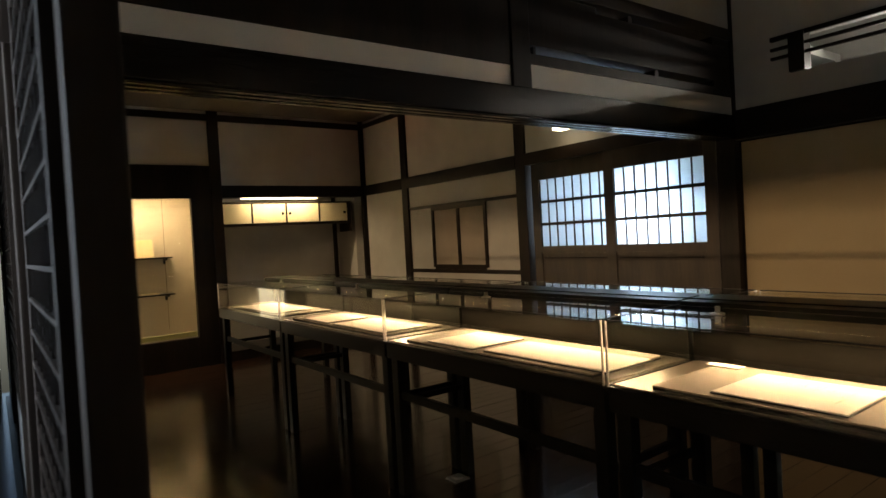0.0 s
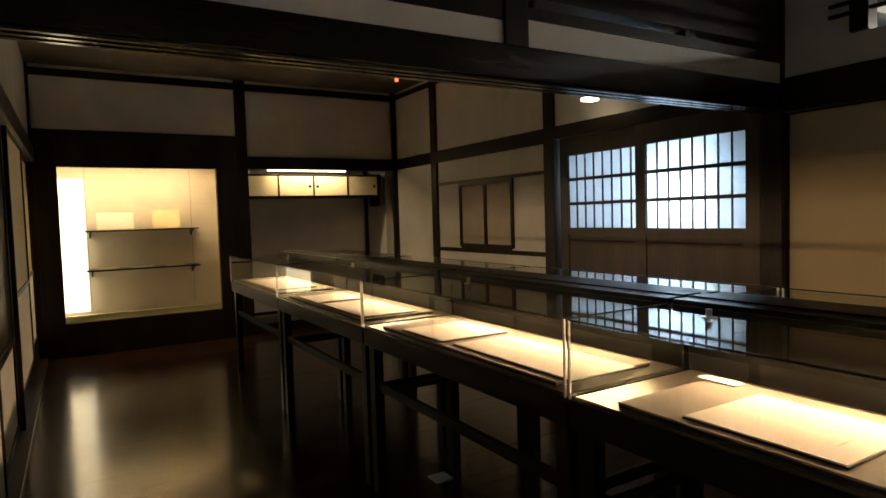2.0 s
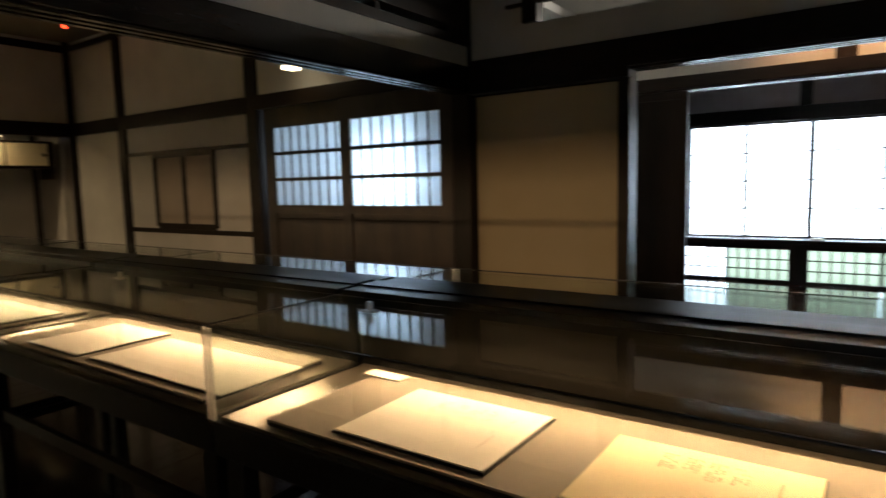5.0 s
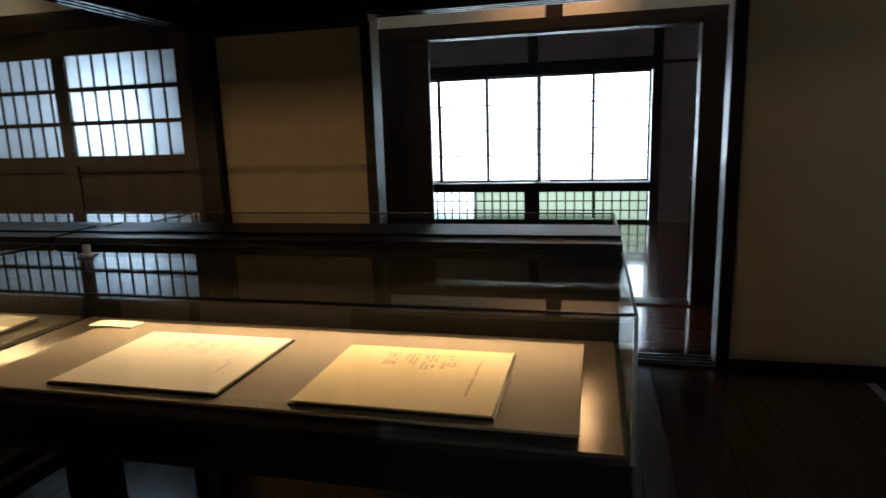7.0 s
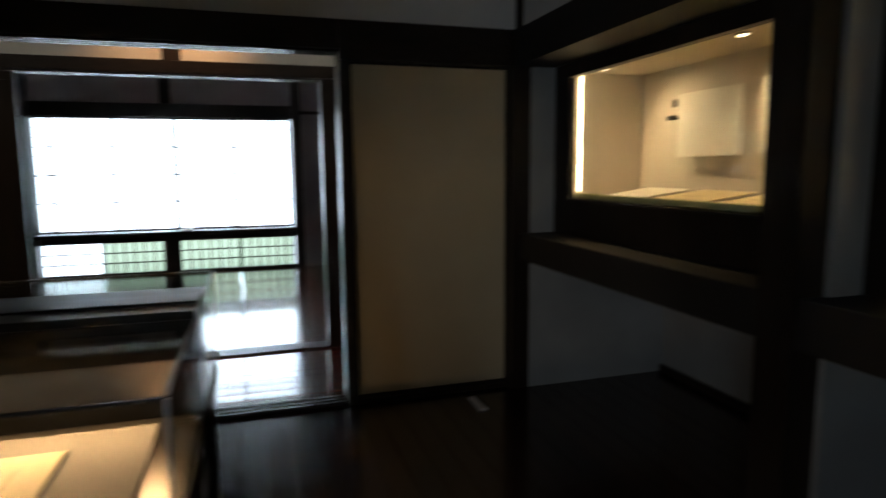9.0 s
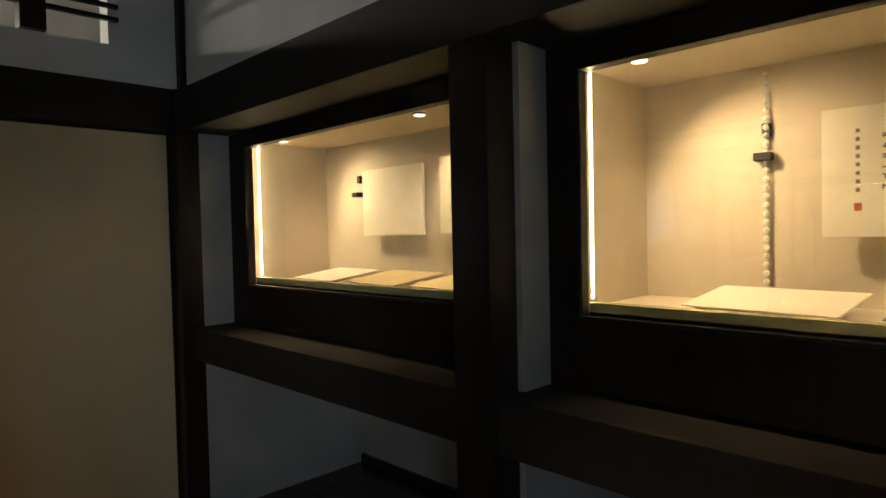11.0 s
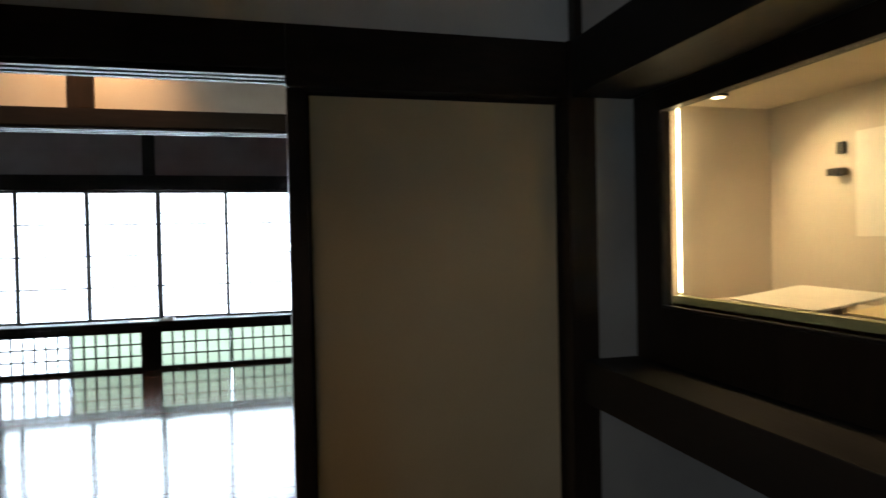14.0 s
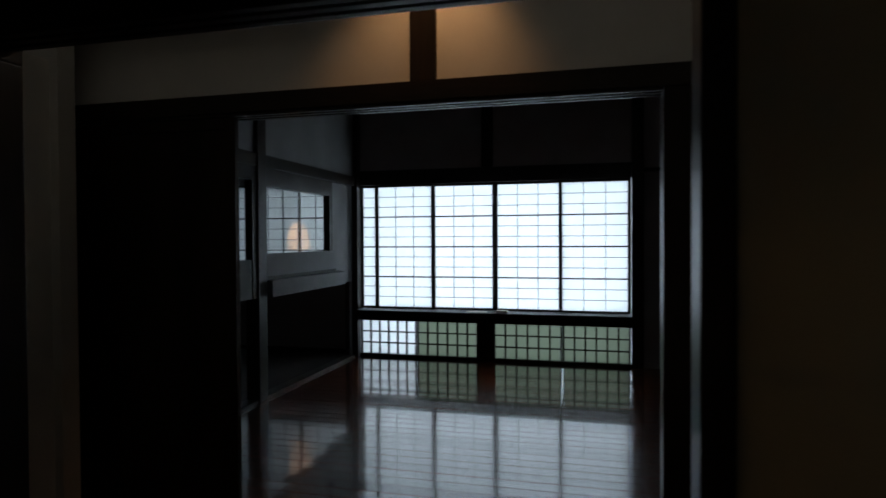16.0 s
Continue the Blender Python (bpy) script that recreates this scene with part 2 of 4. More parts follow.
def structure(name, dims, material, label, category, bevel=0.0):
    return solid(name, boxes(*dims, bevel=bevel), material, label, category, "structure")


E = 4.21      # inner face of the east wall
N = 7.13      # inner face of the north wall
S = -2.40     # inner face of the south wall
T = 5.46      # wall between the passage and the garden room
G = 10.52     # garden window plane
FL = -0.12    # floor of the garden room

# ---- setting: walls ----
structure("wall_east", [
    (E, E + 0.12, -2.52, -2.06, 2.19, 3.5), (E, E + 0.12, -2.06, 1.24, 2.62, 3.5), (E, E + 0.12, -2.06, 1.24, 2.19, 2.37),
    (E, E + 0.12, 1.24, 7.9, 2.19, 3.5), (E, E + 0.12, 3.98, 7.9, 0, 2.05), (E, E + 0.12, -3.6, -2.45, 0, 2.19)],
    PLASTER, "white plaster wall between dark timber posts", "wall")
structure("wall_north", [
    (-0.15, 2.05, N, N + 0.12, 2.43, 3.5), (2.05, E, N, N + 0.12, 2.19, 3.5)],
    PLASTER, "white plaster wall above the alcove and shelf recess", "wall")
for d in [
    (2.1, E, 7.80, 7.90, 0, 2.3), (4.08, E, N + 0.12, 7.80, 0, 2.2), (2.07, 2.17, N + 0.15, 7.8, 0, 2.2), (2.1, E, N + 0.12, 7.8, 2.2, 2.3)]:
    structure("wall_recess", [d], PLASTER, "pale plaster recess beneath a small wall cabinet", "wall")
structure("wall_south", [
    (-0.15, E, S - 0.12, S, 2.19, 3.5), (-0.15, 0.2, S - 0.12, S, 0, 2.19)],
    PLASTER, "white plaster wall above the built-in show-cases", "wall")
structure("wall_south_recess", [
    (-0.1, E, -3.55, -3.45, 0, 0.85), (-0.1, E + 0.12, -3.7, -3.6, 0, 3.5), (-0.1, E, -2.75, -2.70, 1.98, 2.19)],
    RECESS_WALL, "pale plaster recess under the show-cases, shade put into its colour", "wall")
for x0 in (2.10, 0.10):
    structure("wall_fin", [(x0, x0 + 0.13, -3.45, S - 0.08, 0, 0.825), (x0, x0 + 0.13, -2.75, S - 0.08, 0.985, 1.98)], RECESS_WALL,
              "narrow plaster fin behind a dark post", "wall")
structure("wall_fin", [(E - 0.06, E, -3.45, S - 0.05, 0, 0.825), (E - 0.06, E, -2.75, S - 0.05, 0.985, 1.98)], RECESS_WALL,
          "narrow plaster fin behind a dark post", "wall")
structure("wall_west", [
    (-0.15, -0.03, 0.40, N, 2.24, 3.5), (-0.15, -0.03, S, 0.40, 2.24, 3.5), (-0.15, -0.03, S, -1.6, 0, 2.1)],
    PLASTER, "white plaster wall above the sliding doors", "wall")
for d in [
    (-0.03, 2.03, 1.69, 1.81, 2.155, 2.265), (2.16, E, 1.69, 1.81, 2.155, 2.285), (-0.03, 2.03, 1.69, 1.81, 2.77, 3.5), (2.16, E, 1.69, 1.81, 2.77, 3.5)]:
    structure("wall_divider", [d], PLASTER, "plaster strip over the dividing beam", "wall")
structure("wall_corridor", [
    (-1.9, -1.8, -2.5, 7.5, 0, 1.0), (-1.9, -1.8, -2.5, 7.5, 2.4, 3.5), (-1.9, -1.8, -2.5, 0.9, 1.0, 2.4), (-1.9, -1.8, 2.9, 7.5, 1.0, 2.4),
    (-1.8, -0.15, 7.3, 7.4, 0, 3.5), (-1.8, -0.15, -2.5, -2.4, 0, 3.5)],
    PLASTER, "white plaster corridor wall", "wall")
for d in [
    (T, T + 0.12, -2.5, -0.40, 2.14, 3.0), (T, T + 0.12, -0.28, 2.2, 2.14, 3.0), (E + 0.12, T, 2.1, 2.2, 0, 3.0), (E + 0.12, T, -2.6, -2.5, 0, 3.0)]:
    structure("wall_passage", [d], PLASTER, "plaster transom over the inner doorway", "wall")
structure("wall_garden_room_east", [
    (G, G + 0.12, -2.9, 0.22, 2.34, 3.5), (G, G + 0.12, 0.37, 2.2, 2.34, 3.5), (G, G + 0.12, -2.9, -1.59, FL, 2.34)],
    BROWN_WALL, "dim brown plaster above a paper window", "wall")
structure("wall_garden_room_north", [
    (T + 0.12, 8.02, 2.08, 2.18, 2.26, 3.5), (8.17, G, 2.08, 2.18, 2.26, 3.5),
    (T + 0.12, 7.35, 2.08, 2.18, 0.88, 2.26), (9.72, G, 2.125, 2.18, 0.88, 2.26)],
    DIMMED_WALL, "plaster wall with an inner window, dim light put into its colour", "wall")
structure("wall_garden_room_north_low", [(T + 0.12, 7.35, 2.12, 2.18, FL, 0.88), (10.36, G, 2.12, 2.18, FL, 0.88)], SHADED_LOW_WALL, "brown plaster lower wall, shade put into its colour", "wall")
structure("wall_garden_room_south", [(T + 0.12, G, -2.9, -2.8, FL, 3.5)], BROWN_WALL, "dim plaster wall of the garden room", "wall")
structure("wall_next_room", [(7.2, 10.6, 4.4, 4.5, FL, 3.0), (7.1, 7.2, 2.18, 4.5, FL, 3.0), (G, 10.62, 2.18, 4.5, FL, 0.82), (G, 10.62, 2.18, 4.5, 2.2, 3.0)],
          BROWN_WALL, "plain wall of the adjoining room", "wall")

# ---- setting: ceilings ----
structure("ceiling_front_room", [(-0.15, E + 0.12, -3.7, 1.70, 3.5, 3.58)], DARK_CEILING, "smoke-darkened board ceiling", "ceiling")
structure("ceiling_back_room", [(-0.15, E, 1.80, N, 3.10, 3.16)], CEILING_BOARD, "aged wooden board ceiling", "ceiling")
structure("ceiling_back_room_void", [(-0.15, E + 0.12, 1.70, 7.95, 3.5, 3.58)], DARK_CEILING, "boards above the ceiling", "ceiling")
structure("ceiling_corridor", [(-1.9, -0.15, -2.5, 7.5, 3.5, 3.58)], CEILING_BOARD, "board ceiling of the corridor", "ceiling")
structure("ceiling_passage", [(E + 0.12, T + 0.12, -2.6, 2.2, 3.0, 3.06)], DARK_CEILING, "dark board ceiling of the passage", "ceiling")
structure("ceiling_garden_room", [(T + 0.12, G + 0.12, -2.9, 2.2, 3.5, 3.56)], DARK_CEILING, "dark board ceiling of the garden room", "ceiling")
structure("ceiling_next_room", [(7.1, 10.7, 2.18, 4.5, 3.0, 3.06)], CEILING_BOARD, "board ceiling of the adjoining room", "ceiling")

# ---- setting: posts and rails ----
POSTS = [
    (E - 0.03, E + 0.13, 6.00, 6.13, 0, 3.10), (E - 0.03, E + 0.13, 3.84, 3.98, 0, 3.10), (E - 0.04, E + 0.13, 1.68, 1.82, 0, 3.5),
    (E - 0.02, E + 0.13, 0.63, 0.695, 0, 1.98), (E - 0.02, E + 0.13, -1.375, -1.31, 0, 1.98), (E - 0.06, E + 0.1, -2.46, -2.336, 0, 2.19),
    (2.05, 2.18, N - 0.03, N + 0.12, 0, 3.10), (E - 0.07, E, N - 0.03, N + 0.02, 0, 3.10), (-0.06, 0.0, N - 0.03, N + 0.02, 0, 3.10),
    (2.12, 2.26, S - 0.08, S + 0.04, 0, 1.98), (0.10, 0.24, S - 0.08, S + 0.04, 0, 1.98), (E - 0.06, E - 0.005, S - 0.02, S + 0.03, 2.19, 3.5),
    (-0.075, 0.0, 0.33, 0.40, 0, 3.5), (-0.10, 0.02, -1.6, -1.48, 0, 3.5),
    (2.03, 2.16, 1.67, 1.83, 2.155, 3.5), (-0.10, 0.03, 1.69, 1.81, 0, 3.5),
    (T - 0.02, T + 0.13, -1.51, -1.35, 0, 2.05), (T - 0.02, T + 0.13, -0.40, -0.28, 2.14, 3.0), (T - 0.02, T + 0.13, 2.0, 2.1, 0, 2.05),
    (8.02, 8.17, 2.04, 2.18, FL, 3.5), (G - 0.03, G + 0.13, 0.22, 0.37, 2.34, 3.5), (G - 0.05, G + 0.13, -1.59, -1.45, FL, 3.5), (10.40, G + 0.1, 2.02, 2.10, FL, 3.5)]
for d in POSTS:
    structure("post", [d], WOOD, "dark-stained square timber post", "post", 0.006)
RAILS = [
    (E - 0.045, E + 0.13, -2.335, -1.31, 1.98, 2.19), (E - 0.045, E + 0.13, -1.31, 0.63, 2.035, 2.19), (E - 0.045, E + 0.13, 0.63, 1.68, 1.98, 2.19), (E - 0.035, E + 0.13, 1.82, 3.84, 2.07, 2.19), (E - 0.035, E + 0.13, 3.98, 6.00, 2.05, 2.19), (E - 0.035, E + 0.13, 6.13, N - 0.03, 2.05, 2.19),
    (E - 0.02, E + 0.01, 3.98, 6.00, 1.765, 1.80), (E - 0.025, E + 0.01, 3.98, 6.00, 0.975, 1.02), (E - 0.03, E, 1.82, N - 0.03, 3.0, 3.06),
    (2.18, E - 0.07, N - 0.035, N + 0.12, 2.04, 2.19), (0.0, 2.05, N - 0.03, N, 2.98, 3.06), (2.18, E - 0.07, N - 0.03, N, 2.98, 3.06),
    (-0.11, 0.01, 0.40, 1.69, 2.08, 2.24), (-0.11, 0.01, 1.81, N - 0.03, 2.08, 2.24), (-0.11, 0.01, -1.48, 0.33, 2.08, 2.24),
    (T - 0.03, T + 0.13, -2.5, 2.1, 2.05, 2.14), (G - 0.03, G + 0.10, -1.45, 2.02, 2.15, 2.34), (G - 0.02, G + 0.02, -2.8, -1.59, 2.22, 2.27),
    (8.17, 10.40, 2.05, 2.12, 2.14, 2.26), (T + 0.13, 8.02, 2.05, 2.12, 2.14, 2.26)]
for d in RAILS:
    structure("rail", [d], WOOD_H, "dark-stained horizontal timber rail", "beam", 0.005)
structure("beam", [(0.02, E - 0.04, 1.665, 1.835, 2.003, 2.155)], BEAM, "lacquered dark dividing beam with a soft sheen", "beam", 0.005)
structure("rail_south", [(-0.03, E - 0.045, S - 0.21, S + 0.045, 1.98, 2.19)], WOOD_MATT, "dull black timber rail above the wall show-cases", "beam", 0.005)
# Added dark strip; keeps the plaster end of the grille opening from showing bright.
structure("jamb_shade_strip", [(E + 0.002, E + 0.118, 1.225, 1.24, 2.375, 2.615)], WOOD, "dark strip added to shade the jamb of the grille opening", "trim")
structure("ledge", [(-0.05, E - 0.045, -2.68, S + 0.02, 0.825, 0.985)], WOOD_MATT, "dull black timber ledge beneath the wall show-cases", "ledge", 0.005)
for k in range(3):
    structure("track", [(0.02, E - 0.04, 1.675 + 0.055 * k, 1.705 + 0.055 * k, 1.991, 2.003)], BEAM, "narrow grooved door track under the beam", "track", 0.003)
    structure("track", [(E - 0.02 + 0.05 * k, E + 0.01 + 0.05 * k, -1.31, 0.63, 2.02, 2.035)], WOOD_H, "narrow grooved door track under the rail", "track", 0.003)
    structure("track", [(T - 0.015 + 0.05 * k, T + 0.012 + 0.05 * k, -1.35, 2.0, 2.036, 2.05)], WOOD_H, "narrow grooved door track under the rail", "track", 0.003)
    structure("threshold_track", [(E + 0.0 + 0.05 * k, E + 0.025 + 0.05 * k, -1.31, 0.63, 0.012, 0.022)], WOOD_H, "worn ridge of the door threshold", "track", 0.002)
structure("threshold", [(E - 0.03, E + 0.14, -1.31, 0.63, -0.02, 0.012)], WOOD_H, "dark timber door threshold", "threshold", 0.003)
structure("threshold", [(T - 0.03, T + 0.14, -1.35, 2.0, -0.14, 0.015)], WOOD_H, "dark timber step threshold", "threshold", 0.003)
# open ranma over the beam
RANMA = [
    (0.02, 2.03, 1.68, 1.82, 2.265, 2.77), (2.16, E - 0.04, 1.68, 1.82, 2.285, 2.34), (2.16, E - 0.04, 1.69, 1.81, 2.39, 2.64),
    (2.16, E - 0.04, 1.68, 1.82, 2.69, 2.77), (3.95, E - 0.04, 1.69, 1.81, 2.34, 2.39), (3.95, E - 0.04, 1.69, 1.81, 2.64, 2.69),
    (3.30, 3.335, 1.71, 1.79, 2.34, 2.39), (3.05, 3.085, 1.71, 1.79, 2.64, 2.69), (2.22, 2.24, 1.71, 1.79, 2.34, 2.39), (2.16, 2.75, 1.71, 1.79, 2.64, 2.69)]
for d in RANMA:
    structure("ranma_board", [d], WOOD, "dark board of the open-slotted transom over the beam", "transom", 0.003)

# ---- grille high in the east wall ----
grille = thing("wall_grille", "dark horizontal-bar grille in the upper plaster wall", "grille")
for z, h in ((2.60, 0.03), (2.535, 0.02), (2.475, 0.02)):
    part("bar", boxes((E - 0.03, E - 0.002, -2.10, 1.41, z, z + h), bevel=0.003), WOOD_H, grille)
for y in (1.19, 0.2, -0.8, -1.8):
    part("upright", boxes((E - 0.04, E + 0.06, y, y + 0.10, 2.37, 2.625), bevel=0.003), WOOD, grille)
shelf_board = structure("passage_board", [(5.08, 5.30, -0.03, 2.1, 2.50, 2.55)], WOOD_H, "dark high board across the passage end", "shelf", 0.004)
tube = thing("strip_lamp_housing", "unlit white strip lamp under the passage board", "lamp")
part("tube", rod((5.19, 0.36, 2.452), (5.19, 1.20, 2.452), 0.014), WHITE_PLASTIC, tube)
part("holder", boxes((5.14, 5.24, 0.34, 1.22, 2.472, 2.50), bevel=0.003), WHITE_PLASTIC, tube)

# ---- beige sliding panels ----
def fusuma(y0, y1, z0, z1, label):
    p = thing("sliding_panel", label, "sliding door", "beige sliding panels")
    part("paper", boxes((E + 0.03, E + 0.055, y0 + 0.012, y1 - 0.012, z0 + 0.012, z1 - 0.012)), FUSUMA, p)
    part("frame", boxes((E + 0.025, E + 0.06, y0, y0 + 0.013, z0, z1), (E + 0.025, E + 0.06, y1 - 0.013, y1, z0, z1),
                        (E + 0.025, E + 0.06, y0 + 0.013, y1 - 0.013, z0, z0 + 0.013), (E + 0.025, E + 0.06, y0 + 0.013, y1 - 0.013, z1 - 0.013, z1)), WOOD, p, "dark lacquered edge")
    return p


fusuma(0.695, 1.68, 0.03, 1.98, "closed beige papered sliding panel beside the doorway")
fusuma(-2.335, -1.375, 0.03, 1.98, "closed beige papered sliding panel near the room corner")
structure("sill", [(E - 0.02, E + 0.12, 0.695, 1.68, 0, 0.03)], WOOD_H, "dark timber floor sill", "sill")
structure("sill", [(E - 0.02, E + 0.12, -2.335, -1.375, 0, 0.03)], WOOD_H, "dark timber floor sill", "sill")
structure("backing_panel", [(E + 0.06, E + 0.12, 0.695, 1.68, 0, 1.98), (E + 0.06, E + 0.12, -2.335, -1.375, 0, 1.98)], PLASTER, "plain backing of the panels", "wall")

# ---- small wall hatch ----
hatch = thing("wall_hatch", "pair of small plastered wall doors framed in dark wood", "hatch")
part("frame", boxes((E - 0.022, E + 0.01, 4.49, 4.53, 1.04, 1.765), (E - 0.022, E + 0.01, 5.47, 5.51, 1.04, 1.765),
                    (E - 0.022, E + 0.01, 4.53, 5.47, 1.02, 1.075), (E - 0.022, E + 0.01, 4.53, 5.47, 1.725, 1.765)), WOOD, hatch)
part("mullion", boxes((E - 0.02, E + 0.01, 4.965, 5.015, 1.075, 1.725), bevel=0.003), WOOD, hatch)
for y in (4.53, 5.015):
    part("leaf", boxes((E - 0.006, E + 0.01, y, y + 0.435 + 0.015, 1.075, 1.725)), SAND, hatch, "grey-beige papered leaf")

# ---- glazed doors ----
def glazed_door(y0, y1, dx, label):
    d = thing("glazed_door", label, "door", "pair of glazed doors")
    x0, x1 = E + dx, E + dx + 0.04
    part("stile", boxes((x0, x1, y0, y0 + 0.10, 0.03, 2.07), bevel=0.003), DOOR_WOOD, d)
    part("stile", boxes((x0, x1, y1 - 0.10, y1, 0.03, 2.07), bevel=0.003), DOOR_WOOD, d)
    for z0, z1 in ((0.03, 0.20), (1.19, 1.255), (1.91, 2.07)):
        part("rail", boxes((x0, x1, y0 + 0.10, y1 - 0.10, z0, z1), bevel=0.003), DOOR_WOOD, d)
    part("lower_panel", boxes((x0 + 0.012, x1 - 0.008, y0 + 0.10, y1 - 0.10, 0.20, 1.19)), DOOR_WOOD, d, "plain wooden lower panel")
    part("moulding", boxes((x0 + 0.004, x0 + 0.014, y0 + 0.13, y1 - 0.13, 1.135, 1.15)), WOOD, d)
    a, b = y0 + 0.10, y1 - 0.10
    for i in range(1, 3):
        z = 1.255 + i * 0.2183
        part("bar", boxes((x0 + 0.004, x1 - 0.004, a, b, z - 0.013, z + 0.013)), DOOR_WOOD, d)
    for i in range(1, 8):
        y = a + (b - a) * i / 8
        part("muntin", boxes((x0 + 0.008, x0 + 0.02, y - 0.005, y + 0.005, 1.255, 1.91)), DOOR_WOOD, d)
    for i in range(8):
        for k in range(3):
            pane = part("pane", boxes((x0 + 0.022, x0 + 0.026, a + (b - a) * i / 8 + 0.002, a + (b - a) * (i + 1) / 8 - 0.002, 1.257 + k * 0.2183, 1.253 + (k + 1) * 0.2183)), FROSTED, d)
    return d


glazed_door(2.76, 3.80, 0.015, "dark wooden sliding door with frosted small panes")
glazed_door(1.83, 2.87, -0.03, "dark wooden sliding door with bright frosted panes")
structure("door_sill", [(E - 0.02, E + 0.12, 1.82, 3.84, 0, 0.03)], WOOD_H, "dark timber door sill", "sill")
structure("porch_walls", [(5.2, 5.3, 1.4, 4.3, 0, 2.6), (E + 0.12, 5.2, 4.2, 4.3, 0, 2.6), (E + 0.12, 5.2, 1.45, 1.5, 0, 2.3), (E + 0.12, 5.3, 1.4, 4.3, 2.6, 2.66)],
          PLASTER, "plain porch walls outside the glazed doors", "wall")

# ---- lattice sliding doors of the west wall ----
def lattice_door(y0, y1, x):
    d = thing("lattice_door", "dark wooden lattice sliding door with a white lower panel", "sliding door", "lattice doors")
    for y in (y0, y1 - 0.035):
        part("stile", boxes((x, x + 0.03, y, y + 0.035, 0.03, 2.08), bevel=0.003), WOOD, d)
    for z in (0.03, 0.62, 2.035):
        part("rail", boxes((x, x + 0.03, y0 + 0.035, y1 - 0.035, z, z + 0.045), bevel=0.003), WOOD, d)
    part("lower_panel", boxes((x + 0.01, x + 0.02, y0 + 0.035, y1 - 0.035, 0.075, 0.62)), PLASTER, d, "white lower panel")
    part("backing", boxes((x + 0.017, x + 0.022, y0 + 0.035, y1 - 0.035, 0.665, 2.035)), WOOD, d, "dark wooden backing board")
    n = 17
    for i in range(1, n):
        z = 0.665 + 1.37 * i / n
        part("crossbar", boxes((x, x + 0.016, y0 + 0.035, y1 - 0.035, z - 0.004, z + 0.004)), WOOD, d)
    m = 8
    for i in range(1, m):
        y = y0 + 0.035 + (y1 - y0 - 0.07) * i / m
        part("upright", boxes((x + 0.004, x + 0.016, y - 0.004, y + 0.004, 0.665, 2.035)), WOOD, d)
    return d


for y0, y1, x in ((0.40, 1.26, -0.095), (1.22, 1.69, -0.06), (1.81, 3.15, -0.05), (3.12, 4.46, -0.085)):
    lattice_door(y0, y1, x)
for k, (y0, y1) in enumerate(((4.43, 5.77), (5.74, 7.08))):
    d = thing("papered_door", "cream papered sliding door with white lower panel", "sliding door", "papered doors")
    x = -0.05 - 0.035 * (k % 2)
    part("frame", boxes((x, x + 0.03, y0, y0 + 0.03, 0.03, 2.08), (x, x + 0.03, y1 - 0.03, y1, 0.03, 2.08), (x, x + 0.03, y0 + 0.03, y1 - 0.03, 0.03, 0.28),
                        (x, x + 0.03, y0 + 0.03, y1 - 0.03, 2.05, 2.08), (x, x + 0.03, y0 + 0.03, y1 - 0.03, 0.93, 0.96)), WOOD, d)
    part("paper", boxes((x + 0.012, x + 0.018, y0 + 0.03, y1 - 0.03, 0.96, 2.05)), FUSUMA, d, "cream paper field")
    part("lower_panel", boxes((x + 0.010, x + 0.02, y0 + 0.03, y1 - 0.03, 0.28, 0.93)), PLASTER, d, "white lower field")
structure("door_sill", [(-0.12, 0.02, 0.40, 7.1, 0, 0.03)], WOOD_H, "dark timber door sill", "sill")
win = thing("window_1", "pale paper window of the corridor", "window", kind="structure")
part("pane", boxes((-1.89, -1.885, 0.9, 2.9, 1.0, 2.4)), SHOJI, win)

# ---- lit alcove show-case ----
alcove = thing("alcove_case", "brightly lit alcove show-case framed in black wood", "display case")
for nm, d in (("jamb", (0.0, 0.2, N - 0.02, N + 0.06, 0, 2.43)), ("jamb", (1.81, 2.05, N - 0.02, N + 0.06, 0, 2.43)), ("header", (0.2, 1.81, N - 0.02, N + 0.06, 2.035, 2.43)), ("plinth", (0.2, 1.81, N - 0.02, N + 0.06, 0, 0.36))):
    part(nm, boxes(d, bevel=0.003), WOOD, alcove, "black wooden front")
part("sill_strip", boxes((0.2, 1.81, N + 0.07, N + 0.11, 0.36, 0.425), bevel=0.003), GREEN_EDGE, alcove, "greenish edge strip")
diff = part("light_panel", boxes((0.11, 0.44, 7.44, 7.47, 0.44, 1.93), bevel=0.004), DIFFUSER, alcove, "glowing white light panel")
part("tube", rod((0.15, N + 0.09, 0.42), (0.15, N + 0.09, 1.98), 0.012), TUBE_SOFT, alcove)
part("lining", boxes((0.05, 0.10, N + 0.06, 7.62, 0.3, 2.1), (1.93, 1.98, N + 0.06, 7.62, 0.3, 2.1), (0.10, 1.93, 7.58, 7.62, 0.3, 2.1), (0.10, 1.93, N + 0.06, 7.58, 2.09, 2.12), (0.10, 1.93, N + 0.06, 7.58, 0.30, 0.37)), LINEN, alcove, "cream cloth lining")
pane = part("glass", boxes((0.2, 1.81, N + 0.02, N + 0.026, 0.36, 2.035)), GLASS, alcove)
pane.visible_shadow = False
